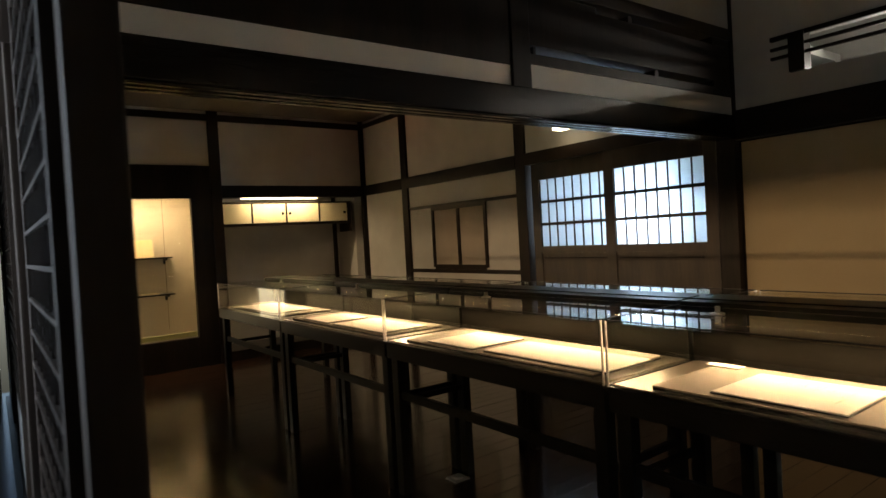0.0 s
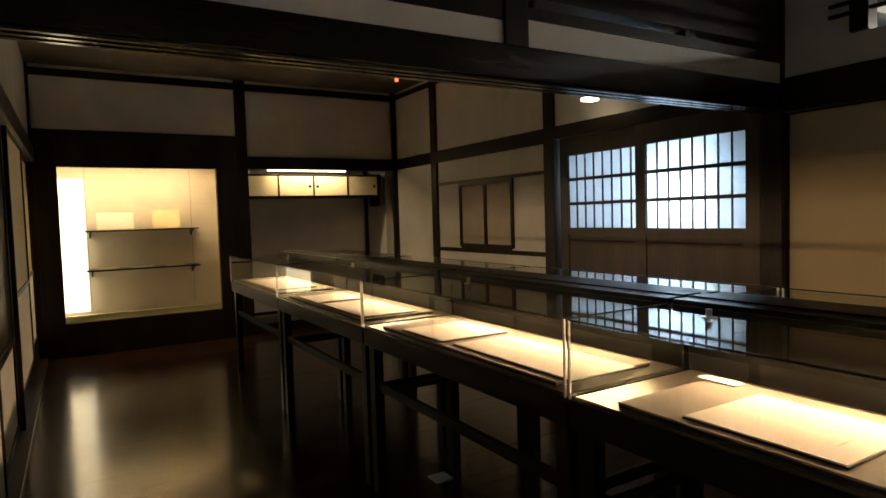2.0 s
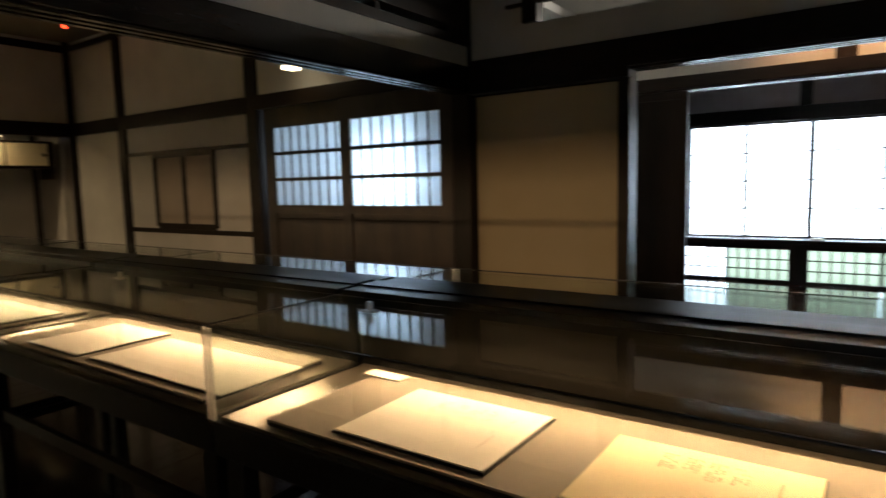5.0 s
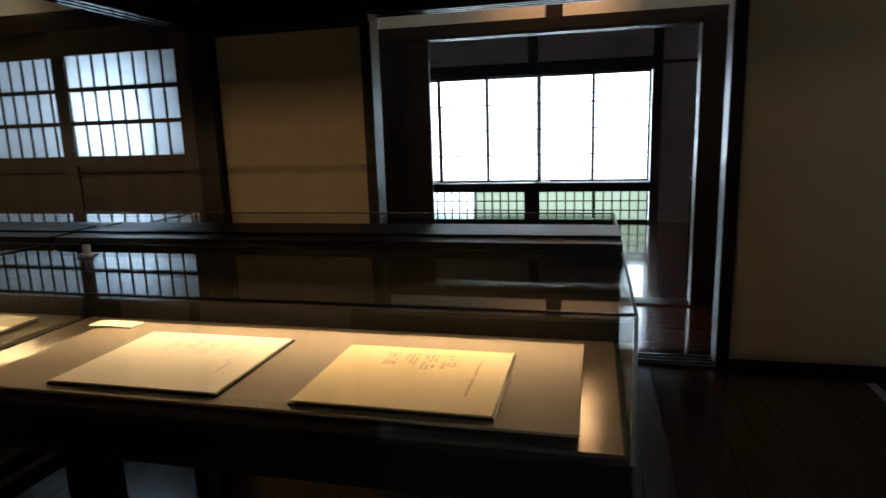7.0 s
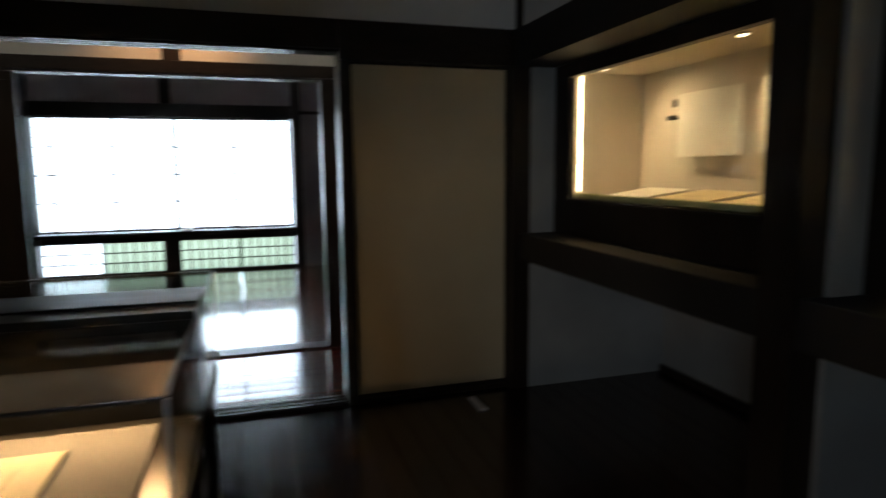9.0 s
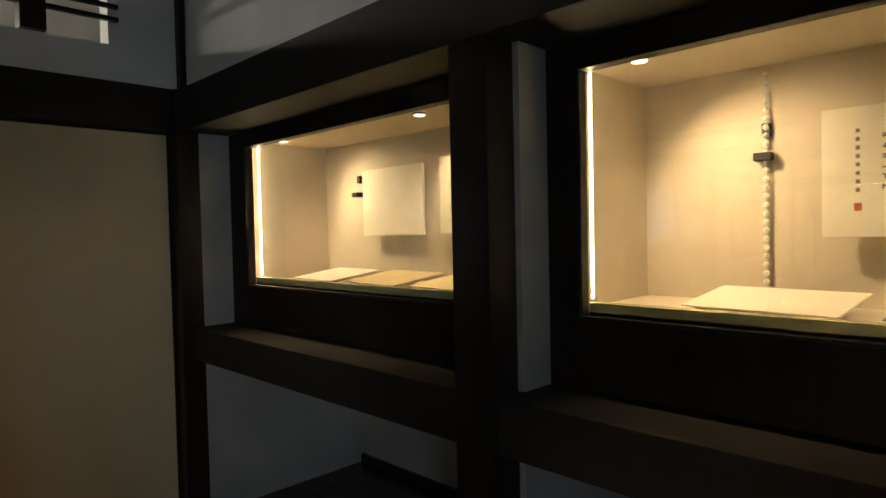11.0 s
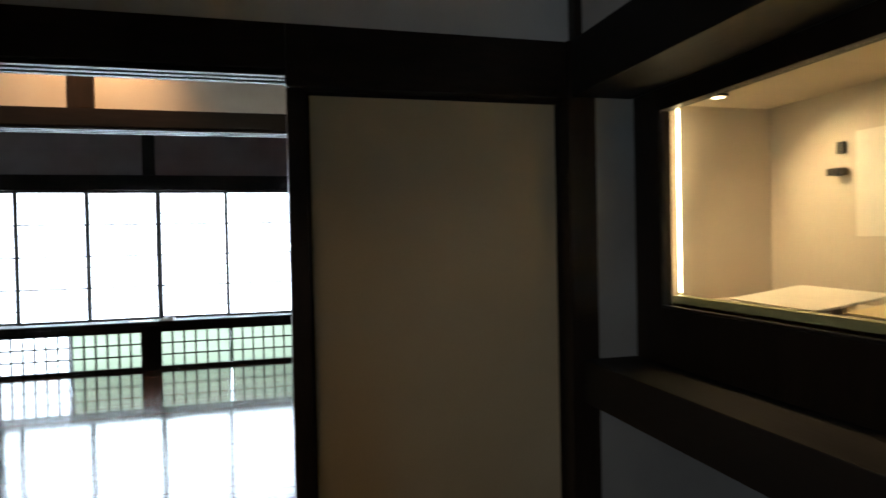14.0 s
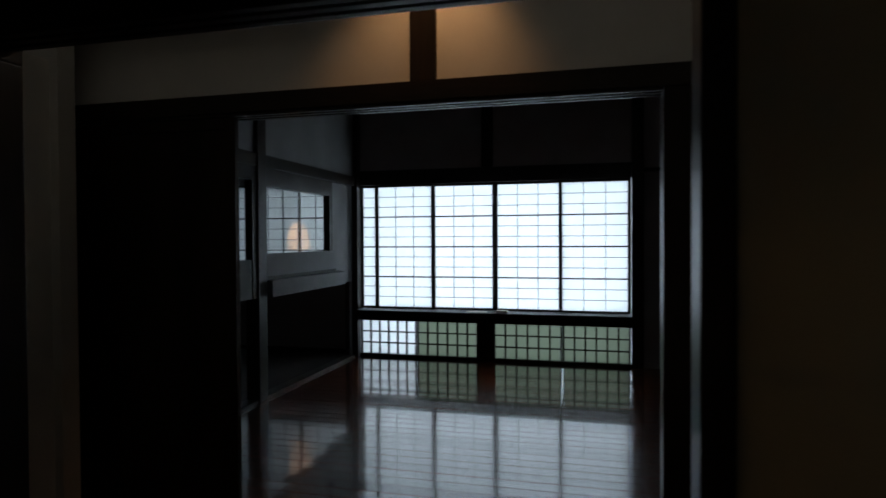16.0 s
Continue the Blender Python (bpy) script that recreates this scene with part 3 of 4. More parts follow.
for z in (1.33, 0.885):
    sh = thing("alcove_shelf", "narrow dark wall shelf on small brackets", "shelf", "alcove shelves")
    part("board", boxes((0.42, 1.62, 7.34, 7.575, z, z + 0.018), bevel=0.003), WOOD_H, sh)
    for x in (0.47, 1.55):
        part("bracket", boxes((x, x + 0.02, 7.40, 7.575, z - 0.025, z), (x, x + 0.02, 7.53, 7.575, z - 0.07, z - 0.025)), BLACK_METAL, sh)


def leaning_sheet(x, w, h, y, z, material, label):
    """An opened booklet on a small stand, leaning back."""
    t = thing("booklet", label, "booklet", "booklets in the alcove")
    for k in range(2):
        bm = boxes((-w / 2 + k * w / 2, k * w / 2, -0.012, 0, 0, h), bevel=0.003)
        ob = part("page", bm, material, t)
    bars = boxes(*[(-w / 2 + 0.02 + i * 0.03, -w / 2 + 0.0225 + i * 0.03, -0.0135, -0.012, h * 0.2, h * (0.55 + 0.3 * ((i * 7) % 5) / 5)) for i in range(int((w - 0.04) / 0.03))])
    part("writing", bars, FAINT, t, "faint columns of writing")
    t.matrix_world = pose(x, y, z, -14, 0, 0)
    return t


leaning_sheet(0.74, 0.38, 0.20, 7.47, 1.350, PAPER, "opened cream booklet leaning on the shelf")
leaning_sheet(1.28, 0.30, 0.22, 7.47, 1.350, PAPER_YELLOW, "opened yellowed booklet leaning on the shelf")
for x, w, m in ((0.62, 0.22, PAPER_YELLOW), (0.99, 0.24, PAPER), (1.35, 0.20, PAPER_YELLOW)):
    t = thing("flat_booklet", "thin old booklet lying on the shelf", "booklet", "flat booklets")
    part("cover", boxes((x - w / 2, x + w / 2, 7.38, 7.52, 0.909, 0.915)), m, t)
    part("pages", boxes((x - w / 2 + 0.004, x + w / 2 - 0.004, 7.384, 7.516, 0.903, 0.909)), PAPER, t)
for x in (0.455, 1.575):
    solid("hanging_wire", rod((x, 7.565, 0.45), (x, 7.565, 2.06), 0.003, 6), MAT_BOARD, "thin upright shelf wire inside the alcove", "wire", group="shelf wires")

# ---- small cabinet over the recess ----
cab = thing("wall_cabinet", "small cream-doored wall cabinet with black frame", "cabinet")
part("body", boxes((2.18, 3.95, N + 0.04, 7.50, 1.68, 1.705), (2.18, 3.95, N + 0.04, 7.50, 1.965, 1.985), (3.925, 3.95, N + 0.04, 7.50, 1.705, 1.965), (2.18, 3.925, 7.48, 7.50, 1.705, 1.965)), WOOD_H, cab)
edges = [2.18, 2.56, 3.02, 3.49, 3.925]
for i in range(4):
    dr = part("door", boxes((edges[i] + 0.012, edges[i + 1] - 0.012, N + 0.03, N + 0.05, 1.712, 1.958)), CABINET_PAPER, cab, "cream papered door")
    for xe in (edges[i] + 0.001, edges[i + 1] - 0.012):
        part("edge", boxes((xe, xe + 0.011, N + 0.028, N + 0.052, 1.706, 1.964)), WOOD, dr)
    if i:
        x = (edges[i + 1] - 0.05) if i in (1, 3) else (edges[i] + 0.05)
        kb = bmesh.new()
        bmesh.ops.create_uvsphere(kb, u_segments=12, v_segments=8, radius=0.02, matrix=Matrix.Translation((x, N + 0.028, 1.83)) @ Matrix.Diagonal((1, 0.5, 1, 1)))
        part("pull", kb, BLACK_METAL, dr, "round black pull")
part("end_bracket", boxes((3.955, 3.98, N + 0.03, 7.5, 1.56, 1.985), bevel=0.004), WOOD, cab)
lampy = thing("strip_lamp", "warm strip lamp fixed above the small cabinet", "lamp")
part("tube", rod((2.42, N + 0.0, 2.025), (3.45, N + 0.0, 2.025), 0.008), TUBE, lampy)
part("holder", boxes((2.40, 3.47, N - 0.012, N + 0.012, 2.031, 2.039)), METAL, lampy)
structure("recess_post", [(3.99, 4.03, 7.74, 7.80, 0, 2.2)], WOOD, "thin dark corner batten in the recess", "trim")
structure("recess_board", [(2.18, 4.08, N + 0.02, 7.8, 0.0, 0.12)], WOOD_H, "dark raised board of the recess", "floor")

# ---- glass show-cases in a double row ----
Y = [-0.71, 0.797, 2.316, 3.855, 5.40]
X0, XM, XN, X1 = 1.565, 2.10, 2.20, 2.66
TOPZ, BASE = 1.08, 0.845


def sheet(name, x, y, w, l, z, material, label, lines, turn=0, group="sheets in the show-cases"):
    """A mounted sheet with columns of writing; w across the case, l along it."""
    t = thing(name, label, "document", group)
    # Mount is black so its edge reads as the shadow under the paper.
    part("mount", boxes((-w / 2, w / 2, -l / 2, l / 2, 0, 0.004)), CASE_WOOD, t, "thin mount blackened as the sheet's shadow line")
    part("paper", boxes((-w / 2 + 0.004, w / 2 - 0.004, -l / 2 + 0.004, l / 2 - 0.004, 0.0042, 0.008), bevel=0.0015), material, t)
    rnd = random.Random(int(x * 100 + y * 1000))
    dims = []
    columns = [(l * (0.20 - 0.42 * k / lines), w * 0.36, w * rnd.uniform(0.08, 0.2)) for k in range(lines) if k % 4 != 3]
    if lines:
        columns += [(-l * 0.30, w * 0.05, -w * 0.02), (-l * 0.33, w * 0.28, -w * 0.26)]
    for yy, u, end in columns:
        while u > end:
            s = rnd.uniform(0.004, 0.008)
            if rnd.random() < 0.85:
                dims.append((u - s, u, yy - rnd.uniform(0.002, 0.004), yy + rnd.uniform(0.002, 0.004), 0.0082, 0.0085))
            u -= s + rnd.uniform(0.002, 0.005)
    if dims:
        part("writing", boxes(*dims), FADED if material is PAPER_YELLOW else FAINT, t, "faint brushed columns of writing")
    t.matrix_world = pose(x, y, z, 0, 0, turn)
    return t


for i in range(4):
    y0, y1 = Y[i] + 0.010, Y[i + 1] - 0.010
    for side, (xa, xb) in enumerate(((X0, XM), (XN, X1))):
        c = thing("show_case", "low glass-topped table show-case on black legs" if side == 0 else "glass-topped table show-case in the back row", "display case", "table show-cases")
        front = xa if side == 0 else xb
        part("apron", boxes((xa, xb, y0, y1, 0.755, 0.835), bevel=0.004), CASE_WOOD, c)
        part("base_lip", boxes((xa - 0.006, xb + 0.006, y0, y1, 0.835, BASE), bevel=0.002), CASE_WOOD, c)
        part("floor_board", boxes((xa + 0.012, xb, y0 + 0.012, y1 - 0.012, BASE, BASE + 0.008)), BASE_PLATE, c, "brushed metal base plate")
        for yy in (y0 + 0.012, y1 - 0.072):
            for xx in ((xa + 0.02, xb - 0.07) if side == 0 else (xb - 0.07,)):
                part("leg", boxes((xx, xx + 0.05, yy, yy + 0.06, 0, 0.755), bevel=0.004), CASE_WOOD, c)
        xs = xa + 0.035 if side == 0 else xb - 0.055
        part("stretcher", boxes((xs, xs + 0.022, y0 + 0.072, y1 - 0.072, 0.53, 0.575), bevel=0.003), CASE_WOOD, c)
        for yy in (y0 + 0.03, y1 - 0.055):
            part("stretcher", boxes((xa + 0.07, xb - 0.07, yy, yy + 0.022, 0.50, 0.53), bevel=0.003), CASE_WOOD, c)
        panes = [(xa, xb, y0, y1, TOPZ - 0.006, TOPZ), (xa, xb, y0, y0 + 0.005, BASE, TOPZ - 0.006), (xa, xb, y1 - 0.005, y1, BASE, TOPZ - 0.006)]
        panes.append((xa, xa + 0.005, y0 + 0.005, y1 - 0.005, BASE, TOPZ - 0.006) if side == 0 else (xb - 0.005, xb, y0 + 0.005, y1 - 0.005, BASE, TOPZ - 0.006))
        for d in panes:
            g = part("pane", boxes(d), GLASS, c)
            g.visible_shadow = False
        xe = xa if side == 0 else xb
        for yy in (y0, y1):
            part("edge_strip", boxes((xe - 0.003, xe + 0.004, yy - 0.003, yy + 0.003, BASE, TOPZ)), METAL, c, "polished glass edge strip")
        part("edge_strip", boxes((xe - 0.002, xe + 0.003, y0 + 0.003, y1 - 0.003, TOPZ - 0.001, TOPZ + 0.003)), CASE_WOOD, c)
        part("edge_strip", boxes((xa + 0.003, xb, y0 - 0.002, y0 + 0.003, TOPZ, TOPZ + 0.003)), CASE_WOOD, c)
    sp = thing("case_spine", "black wooden lamp housing between the show-case rows", "lamp housing", "case spines")
    part("body", boxes((XM + 0.002, XN - 0.002, y0, y1, BASE, 1.105), bevel=0.004), CASE_WOOD, sp)
    part("cover", boxes((XM - 0.075, XN + 0.103, y0, y1, 1.082, 1.10), bevel=0.003), CASE_WOOD, sp)
    part("fascia", boxes((XM - 0.075, XM - 0.067, y0, y1, 1.036, 1.082)), CASE_WOOD, sp)
    lk = thing("case_clamp", "small steel clamp on the glass case top", "clamp", "case clamps")
    yl = (0.55, 1.81, 3.2, 4.6)[i]
    part("plate", boxes((1.87, 1.90, yl - 0.02, yl + 0.02, TOPZ, TOPZ + 0.006), bevel=0.002), METAL, lk)
    part("knob", rod((1.885, yl, TOPZ + 0.006), (1.885, yl, TOPZ + 0.028), 0.009), METAL, lk)
    bd = thing("mount_board", "grey cloth-covered board under the sheets", "mount board", "mount boards")
    # Black layer below the face draws the shadow line around the board.
    part("under_shadow", boxes((1.602, 2.028, y0 + 0.082, y1 - 0.157, BASE + 0.008, BASE + 0.018)), CASE_WOOD, bd, "dark strip standing in for the board's shadow line")
    part("face", boxes((1.60, 2.03, y0 + 0.08, y1 - 0.155, BASE + 0.018, BASE + 0.024), bevel=0.002), MAT_BOARD, bd)
ZS = BASE + 0.0245
sheet("document_sheet", 1.785, 0.245, 0.32, 0.39, ZS, PAPER, "pale written sheet on a thin mount", 14)
sheet("document_sheet", 1.775, -0.29, 0.31, 0.38, ZS, PAPER_YELLOW, "yellowed written sheet with brushed columns", 15)
sheet("document_sheet", 1.775, 1.20, 0.29, 0.70, ZS, PAPER, "long pale sheet lying in the case", 0)
sheet("document_sheet", 1.79, 1.80, 0.34, 0.36, ZS, PAPER, "pale sheet lying in the case", 0)
sheet("document_sheet", 1.78, 2.75, 0.32, 0.62, ZS, PAPER, "long pale sheet lying in the case", 0)
sheet("document_sheet", 1.78, 3.35, 0.32, 0.38, ZS, PAPER, "pale sheet lying in the case", 0)
sheet("document_sheet", 1.78, 4.55, 0.33, 0.90, ZS, PAPER, "long pale sheet lying in the case", 0)
tag = solid("caption_card", boxes((1.97, 2.02, 0.53, 0.66, BASE + 0.0245, BASE + 0.029)), PAPER, "small cream caption card", "card")

# ---- built-in show-cases of the south wall ----
def wall_case(x0, label):
    c = thing("wall_show_case", label, "display case", "wall show-cases")
    a, b = x0 + 0.04, x0 + 1.565          # glass
    z0, z1 = 1.19, 1.90
    fy0, fy1 = -2.66, -2.61
    oa, ob_ = x0 - 0.12, x0 + 1.725
    for nm, d in (("jamb", (oa, a, fy0, fy1, 0.985, 1.98)), ("jamb", (b, ob_, fy0, fy1, 0.985, 1.98)), ("header", (a, b, fy0, fy1, z1, 1.98)), ("apron", (a, b, fy0, fy1, 0.985, z0))):
        part(nm, boxes(d, bevel=0.003), WOOD, c, "black wooden front")
    part("lining", boxes((oa + 0.1, oa + 0.13, -3.19, fy0, 1.15, 1.97), (b + 0.07, b + 0.10, -3.19, fy0, 1.15, 1.97), (oa + 0.13, b + 0.07, -3.19, -3.16, 1.15, 1.97),
                         (oa + 0.13, b + 0.07, -3.16, fy0, 1.94, 1.97), (oa + 0.13, b + 0.07, -3.16, fy0, 1.15, 1.205)), LINEN, c, "cream cloth lining")
    g = part("glass", boxes((a, b, -2.64, -2.634, z0, z1)), GLASS, c)
    g.visible_shadow = False
    part("sill_strip", boxes((a, b, -2.70, -2.66, z0 - 0.002, z0 + 0.042), bevel=0.003), GREEN_EDGE, c, "greenish edge strip")
    part("trim", boxes((a, b, -2.632, -2.612, z0, z0 + 0.008), (a, a + 0.006, -2.632, -2.612, z0 + 0.008, z1), (b - 0.006, b, -2.632, -2.612, z0 + 0.008, z1)), BLACK_METAL, c)
    part("tube", rod((b + 0.012, -2.70, 1.24), (b + 0.012, -2.70, 1.92), 0.004), TUBE_BRIGHT, c)
    for x, y in ((x0 + 1.46, -2.78), (x0 + 0.48, -2.84)):
        ring = bmesh.new()
        bmesh.ops.create_cone(ring, cap_ends=True, segments=20, radius1=0.035, radius2=0.03, depth=0.008, matrix=Matrix.Translation((x, y, 1.9355)))
        dl = part("downlight", ring, METAL, c, "small round downlight")
        lens = bmesh.new()
        bmesh.ops.create_circle(lens, cap_ends=True, segments=16, radius=0.022, matrix=Matrix.Translation((x, y, 1.931)))
        part("lens", lens, TUBE, dl)
    return c


wall_case(2.42, "lit wall show-case near the room corner")
wall_case(0.43, "lit wall show-case with hanging calligraphy sheet")


def hung_sheet(x, w, h, z, material, label, cols, rows):
    t = thing("hung_sheet", label, "calligraphy", "hung sheets")
    part("board", boxes((x - w / 2, x + w / 2, -3.10, -3.085, z, z + h), bevel=0.002), material, t)
    part("holder", boxes((x - w * 0.2, x + w * 0.2, -3.16, -3.10, z + 0.02, z + h - 0.02)), METAL, t)
    rnd = random.Random(cols * 31 + rows)
    dims = []
    for i in range(cols):
        for k in range(rows):
            cx, cz = x + w * 0.26 - i * w * 0.6 / cols, z + h * 0.76 - k * h * 0.46 / rows
            for q in range(3):
                ox, oz = rnd.uniform(-0.006, 0.006), rnd.uniform(-0.006, 0.006)
                if rnd.random() < 0.5:
                    dims.append((cx - 0.007, cx + 0.007, -3.0848, -3.0843 + q * 0.0001, cz + oz - 0.002, cz + oz + 0.002))
                else:
                    dims.append((cx + ox - 0.002, cx + ox + 0.002, -3.0848, -3.0843 + q * 0.0001, cz - 0.007, cz + 0.007))
    if dims:
        part("writing", boxes(*dims), INK, t, "rows of brushed black characters")
        part("title", boxes(*[(x + w * 0.36 - 0.005, x + w * 0.36 + 0.005, -3.0848, -3.0842, z + h * (0.80 - 0.065 * q), z + h * (0.80 - 0.065 * q) + 0.011) for q in range(8)]), INK, t, "single column of small characters")
        part("seal", boxes((x + w * 0.36 - 0.009, x + w * 0.36 + 0.009, -3.0848, -3.0842, z + h * 0.20, z + h * 0.26)), SEAL, t, "small red seal")
    return t


hung_sheet(3.385, 0.46, 0.34, 1.435, PAPER, "cream sheet hung on the case back", 0, 0)
hung_sheet(2.83, 0.42, 0.35, 1.44, PAPER, "cream sheet hung on the case back", 0, 0)
hung_sheet(1.19, 0.62, 0.355, 1.41, PAPER, "cream calligraphy sheet hung on the case back", 15, 6)
for x in (3.73, 1.665):
    ch = thing("hanging_hook", "small black hook on the case back wall", "hook", "hooks")
    part("plate", boxes((x - 0.012, x + 0.012, -3.16, -3.145, 1.72, 1.76)), BLACK_METAL, ch)
    part("peg", boxes((x - 0.02, x + 0.03, -3.16, -3.12, 1.645, 1.67), bevel=0.003), BLACK_METAL, ch)
chain = thing("bead_chain", "pale bead chain hanging down the case back", "chain")
for k in range(26):
    bb = bmesh.new()
    bmesh.ops.create_icosphere(bb, subdivisions=1, radius=0.0105, matrix=Matrix.Translation((1.665, -3.145, 1.245 + k * 0.0265)))
    part("bead", bb, WHITE_PLASTIC, chain)
for x, w, d, m, tilt in ((3.66, 0.40, 0.28, PAPER, 6), (3.20, 0.40, 0.28, PAPER_YELLOW, 6), (2.74, 0.40, 0.28, PAPER_YELLOW, 6), (1.58, 0.40, 0.26, PAPER, 5), (1.08, 0.44, 0.28, MAT_BOARD, 5)):
    t = thing("lying_sheet", "loose written sheet lying in the wall show-case", "document", "lying sheets")
    part("paper", boxes((-w / 2, w / 2, -d / 2, d / 2, 0.012, 0.016)), m, t)
    part("wedge", boxes((-w / 2 + 0.03, w / 2 - 0.03, -d / 2 + 0.02, d / 2 - 0.02, 0, 0.012)), LINEN, t)
    t.matrix_world = pose(x, -2.93, 1.227, -8, 0, -tilt)
for x in (3.2, 1.25):
    structure("batten", [(x - 0.015, x + 0.015, -3.45, -3.43, 0, 0.84)], WOOD, "thin dark batten on the low recess", "trim")
structure("recess_skirting", [(-0.05, E - 0.06, -3.45, -3.43, 0, 0.05)], WOOD_H, "dark skirting at the low recess", "baseboard")

# ---- passage: stacked dark sliding doors ----
for k, (y0, y1) in enumerate(((0.62, 1.55), (1.10, 2.0))):
    d = thing("dark_sliding_door", "dark wooden sliding door pushed aside in the passage", "sliding door", "dark sliding doors")
    x = T + 0.0 + 0.05 * k
    part("panel", boxes((x + 0.01, x + 0.025, y0 + 0.05, y1 - 0.05, 0.1, 1.98)), WOOD, d)
    part("frame", boxes((x, x + 0.035, y0, y0 + 0.05, 0.016, 2.036), (x, x + 0.035, y1 - 0.05, y1, 0.016, 2.036), (x, x + 0.035, y0 + 0.05, y1 - 0.05, 0.016, 0.1), (x, x + 0.035, y0 + 0.05, y1 - 0.05, 1.98, 2.036)), WOOD, d)
d = thing("dark_sliding_door", "dark wooden sliding door closed at the passage end", "sliding door", "dark sliding doors")
part("panel", boxes((T + 0.02, T + 0.05, -2.5, -1.51, 0.016, 2.036)), WOOD, d)
lp = thing("spot_lamp", "small dark ceiling spot lamp in the passage", "lamp")
part("arm", rod((5.12, -0.42, 3.0), (5.12, -0.42, 2.86), 0.008), BLACK_METAL, lp)
part("head", rod((5.05, -0.44, 2.93), (5.13, -0.42, 2.82), 0.035, 16), BLACK_METAL, lp)
lp = thing("wall_spot_lamp", "small lit spot lamp on the rail above the doors", "lamp")
part("arm", boxes((4.02, 4.20, 3.16, 3.18, 2.355, 2.37)), BLACK_METAL, lp)
part("head", boxes((3.94, 4.06, 3.12, 3.22, 2.325, 2.37), bevel=0.006), BLACK_METAL, lp)
part("lens", boxes((3.945, 4.055, 3.125, 3.215, 2.300, 2.325)), TUBE, lp, "warm glowing lens")
led = thing("smoke_sensor", "small ceiling sensor with a red light", "sensor")
part("body", rod((3.68, 6.02, 3.10), (3.68, 6.02, 3.035), 0.045, 20), PLASTER, led)
part("light", rod((3.66, 5.96, 3.035), (3.66, 5.96, 2.985), 0.016, 10), RED_LED, led)

# ---- garden room: paper window ----
def shoji(y0, y1, z0, z1, cols, rows, x, label):
    """A sliding paper screen; a heavier bar every third row."""
    d = thing("shoji_screen", label, "paper screen", "shoji screens")
    for y in (y0, y1 - 0.032):
        part("stile", boxes((x, x + 0.03, y, y + 0.032, z0, z1)), WOOD, d)
    for z in (z0, z1 - 0.03):
        part("rail", boxes((x, x + 0.03, y0 + 0.028, y1 - 0.028, z, z + 0.03)), WOOD, d)
    part("paper", boxes((x + 0.017, x + 0.019, y0 + 0.028, y1 - 0.028, z0 + 0.03, z1 - 0.03)), SHOJI, d, "white translucent paper")
    for i in range(1, rows):
        z = z0 + 0.03 + (z1 - z0 - 0.06) * i / rows
        w = 0.009 if i % 3 == 0 else 0.0035
        part("crossbar", boxes((x + 0.003, x + 0.016, y0 + 0.028, y1 - 0.028, z - w, z + w)), WOOD, d)
    for i in range(1, cols):
        y = y0 + 0.028 + (y1 - y0 - 0.056) * i / cols
        part("upright", boxes((x + 0.003, x + 0.015, y - 0.0032, y + 0.0032, z0 + 0.03, z1 - 0.03)), WOOD, d)
    return d


SH = [1.79, 1.02, 0.21, -0.61, -1.43]
for i in range(4):
    shoji(SH[i + 1] + (0.001 if i == 1 else -0.01), SH[i] + (-0.001 if i == 2 else 0.01), 0.515, 2.15, 3, 12, G + (0.0 if i in (0, 3) else 0.035), "closed white paper screen with dark thin grid")
shoji(1.80, 2.03, 0.515, 2.15, 1, 12, G + 0.04, "narrow paper screen at the window end")
shelf = solid("window_shelf", boxes((G - 0.22, G + 0.10, -1.45, 2.02, 0.46, 0.512), bevel=0.006), WOOD_H, "polished dark window shelf", "shelf", "structure")
low = thing("low_lattice", "low dark lattice with green-tinted panes beneath the window shelf", "lattice window")
part("frame", boxes((G - 0.04, G + 0.02, -1.45, 2.02, 0.36, 0.46), (G - 0.04, G + 0.02, -1.45, 2.02, FL, -0.08), (G - 0.04, G + 0.02, 0.21, 0.43, -0.08, 0.36)), WOOD, low)
for a, b in ((1.25, 2.0), (0.43, 1.22), (-0.62, 0.21), (-1.43, -0.65)):
    pn = part("pane", boxes((G + 0.0, G + 0.004, a, b, -0.08, 0.36)), SHOJI if a > 1 else LOWPANE, low)
    for i in range(0, 7):
        y = a + (b - a) * i / 6
        part("upright", boxes((G - 0.03, G - 0.005, y - 0.011, y + 0.011, -0.08, 0.36)), WOOD, low)
    for i in range(1, 3):
        z = -0.08 + 0.44 * i / 3
        part("crossbar", boxes((G - 0.025, G - 0.008, a, b, z - 0.009, z + 0.009)), WOOD, low)
for y, w in ((0.42, 0.26), (0.10, 0.14)):
    t = thing("leaflet", "white leaflet lying on the window shelf", "leaflet", "leaflets")
    part("sheet", boxes((G - 0.17, G - 0.06, y - w / 2, y + w / 2, 0.513, 0.519 if w > 0.2 else 0.54), bevel=0.002), PAPER, t)

# ---- garden room: inner window ----
iw = thing("inner_window", "inner window with paper lattice and pale board below", "window")
part("frame", boxes((8.17, 8.21, 2.06, 2.14, 1.10, 2.14), (9.64, 9.72, 2.06, 2.14, 1.10, 2.14), (8.21, 9.64, 2.06, 2.14, 1.96, 2.14)), WOOD, iw)
part("board", boxes((8.17, 10.0, 2.05, 2.12, 1.08, 1.30)), DIMMED_WALL, iw, "pale board with the dim light put into its colour")
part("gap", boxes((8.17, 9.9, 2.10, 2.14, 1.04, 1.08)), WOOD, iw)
part("ledge", boxes((8.17, 9.92, 1.98, 2.12, 0.88, 1.04), bevel=0.004), DIMMED_WALL, iw, "pale ledge with the dim light put into its colour")
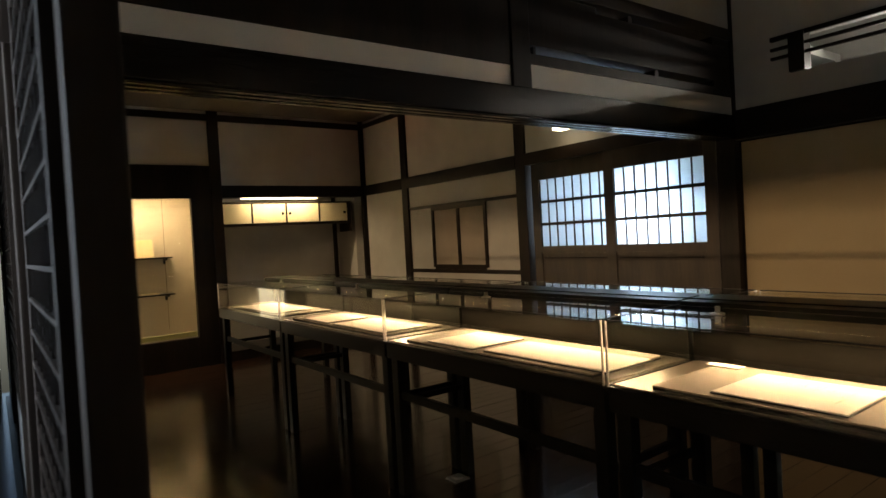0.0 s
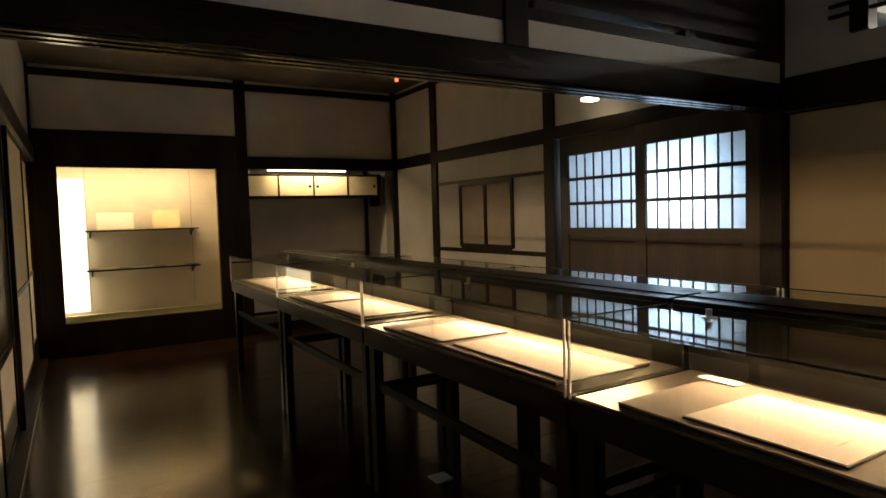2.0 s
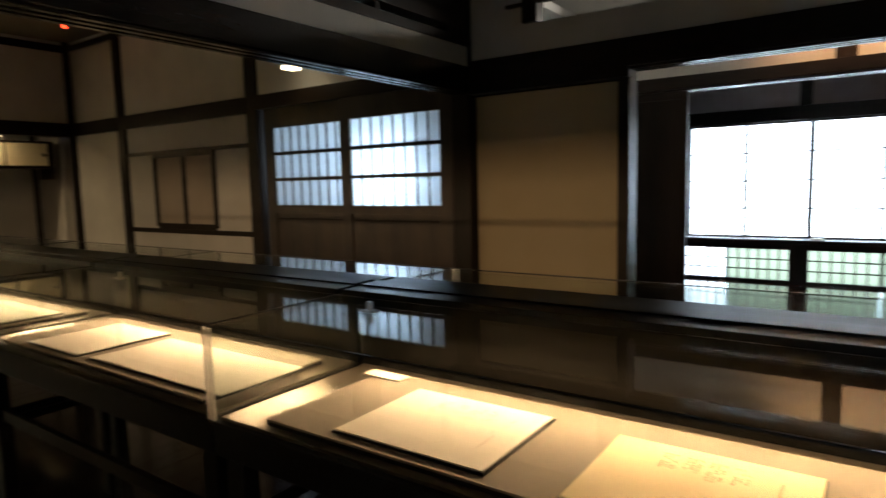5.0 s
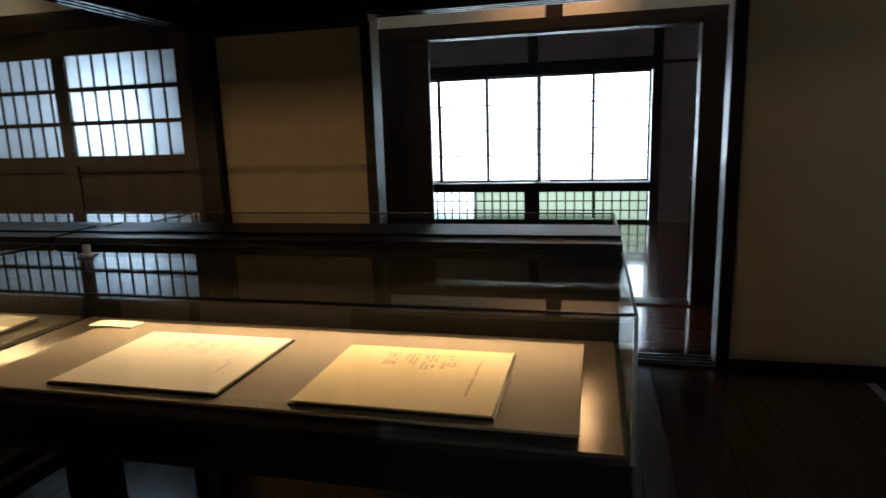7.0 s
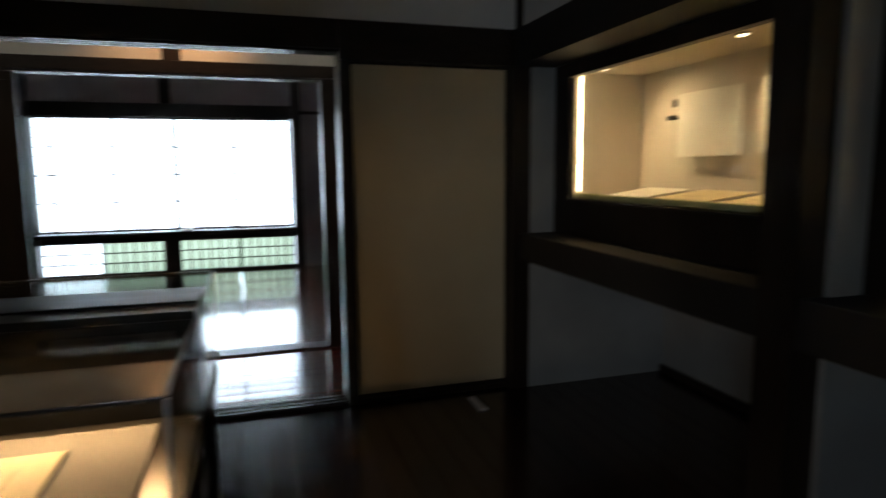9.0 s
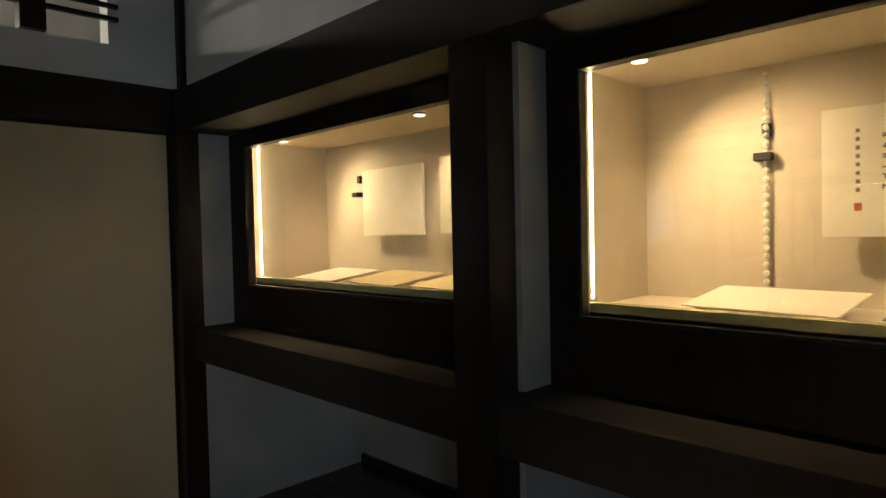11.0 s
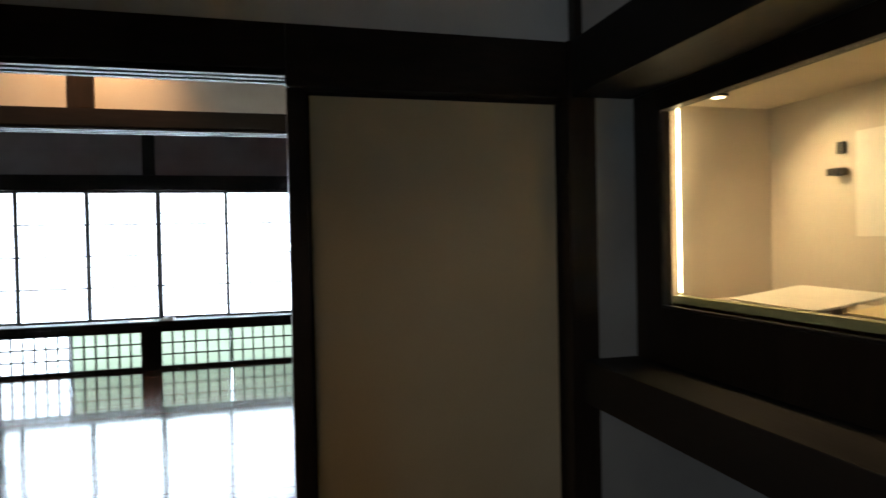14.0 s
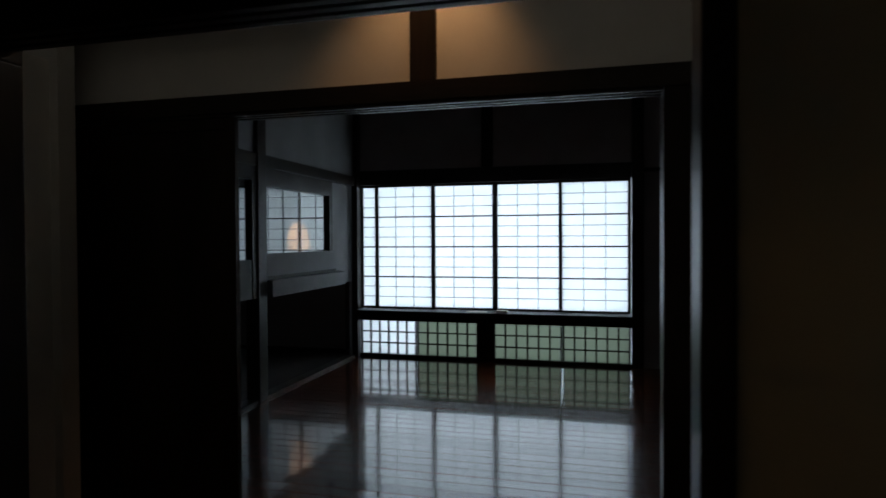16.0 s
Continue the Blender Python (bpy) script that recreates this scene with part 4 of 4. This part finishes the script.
gl = part("glass", boxes((8.21, 9.64, 2.10, 2.106, 1.30, 1.96)), GLASS, iw)
gl.visible_shadow = False
iw2 = thing("inner_window", "narrow inner window beside a dark post", "window")
part("frame", boxes((7.35, 7.42, 2.06, 2.14, 0.88, 2.14), (7.95, 8.02, 2.06, 2.14, 0.88, 2.14), (7.42, 7.95, 2.06, 2.14, 2.0, 2.14)), WOOD, iw2)
part("board", boxes((7.42, 7.95, 2.07, 2.12, 0.88, 1.25)), DIMMED_WALL, iw2)
gl = part("glass", boxes((7.42, 7.95, 2.10, 2.106, 1.25, 2.0)), GLASS, iw2)
gl.visible_shadow = False
for y in (2.20, 2.92, 3.64):
    shoji(y, y + 0.74, 0.82, 2.2, 3, 9, G + 0.01, "paper screen in the adjoining room")
structure("next_room_floor", [(7.1, 10.7, 2.18, 4.5, FL - 0.05, FL + 0.02)], WOOD_MATT, "dark board floor of the adjoining room", "floor")
structure("threshold", [(7.35, 10.40, 2.06, 2.18, FL - 0.04, FL + 0.03)], WOOD_H, "worn dark threshold under the inner window", "threshold", 0.004)
structure("baseboard", [(G - 0.02, G, 2.20, 4.4, FL + 0.02, FL + 0.075)], WOOD, "dark baseboard of the adjoining room", "baseboard")
st = thing("side_table", "small dark stand against the garden room wall", "table")
part("top", boxes((9.7, 10.2, -2.35, -1.95, 0.58, 0.62), bevel=0.004), WOOD_H, st)
for x in (9.73, 10.13):
    for y in (-2.32, -2.02):
        part("leg", boxes((x, x + 0.035, y, y + 0.035, FL, 0.58)), WOOD, st)

# ---- outside the garden window ----
structure("ground", [(G + 0.12, 60, -40, 40, FL - 0.3, FL - 0.25)], GARDEN, "garden ground outside the window", "ground")

# ---- floors ----
def planks(name, material, x0, x1, y0, y1, ztop, along, width, label):
    base = structure(name, [(x0, x1, y0, y1, ztop - 0.06, ztop - 0.02)], WOOD, label, "floor")
    lo, hi = (y0, y1) if along == "x" else (x0, x1)
    n = round((hi - lo) / width)
    w = (hi - lo) / n
    length = (x1 - x0) if along == "x" else (y1 - y0)
    bm = boxes((-length / 2, length / 2, -w / 2 + 0.0016, w / 2 - 0.0016, -0.02, 0) if along == "x" else (-w / 2 + 0.0015, w / 2 - 0.0015, -length / 2, length / 2, -0.02, 0))
    if along == "y":
        bmesh.ops.bevel(bm, geom=[e for e in bm.edges if all(v.co.z > -0.01 for v in e.verts)], offset=0.0015, segments=1, affect="EDGES")
    me = mesh_of("plank", bm, material)
    rnd = random.Random(n)
    for i in range(n):
        p = new("plank", me)
        p.parent = base
        c = lo + (i + 0.5) * w
        p.matrix_world = pose((x0 + x1) / 2, c, ztop - rnd.random() * 0.0012, rnd.uniform(-0.08, 0.08), 0, 0) if along == "x" else pose(c, (y0 + y1) / 2, ztop - rnd.random() * 0.0012, 0, rnd.uniform(-0.6, 0.6), 0)
    return base


planks("floor_exhibition", FLOOR_X, -0.03, E - 0.03, -3.45, 7.25, 0.0, "x", 0.125, "dark polished board floor of the exhibition rooms")
planks("floor_passage", FLOOR_Y, E + 0.14, T - 0.03, -2.5, 2.1, 0.0, "y", 0.125, "dark polished board floor of the passage")
planks("floor_garden_room", FLOOR_Y, T + 0.14, G, -2.8, 2.08, FL, "y", 0.125, "reddish polished board floor of the garden room")
structure("floor_corridor", [(-1.9, -0.03, -2.5, 7.5, -0.06, -0.003)], FLOOR_X, "dark board floor of the corridor", "floor")

# ---- small things on the floor ----
sk = thing("floor_socket", "small white floor socket under the show-cases", "socket")
part("plate", boxes((1.89, 1.99, 2.17, 2.27, 0.0, 0.008), bevel=0.002), WHITE_PLASTIC, sk)
part("cap", rod((1.94, 2.22, 0.008), (1.94, 2.22, 0.018), 0.032, 16), WHITE_PLASTIC, sk)
ds = thing("cable_cover", "pale flat cable cover on the floor by the panel", "cable cover")
part("cover", boxes((3.90, 4.08, -2.06, -2.02, 0.0, 0.01), bevel=0.003), WHITE_PLASTIC, ds)
part("end_cap", boxes((3.875, 3.90, -2.065, -2.015, 0.0, 0.012), bevel=0.002), WHITE_PLASTIC, ds)
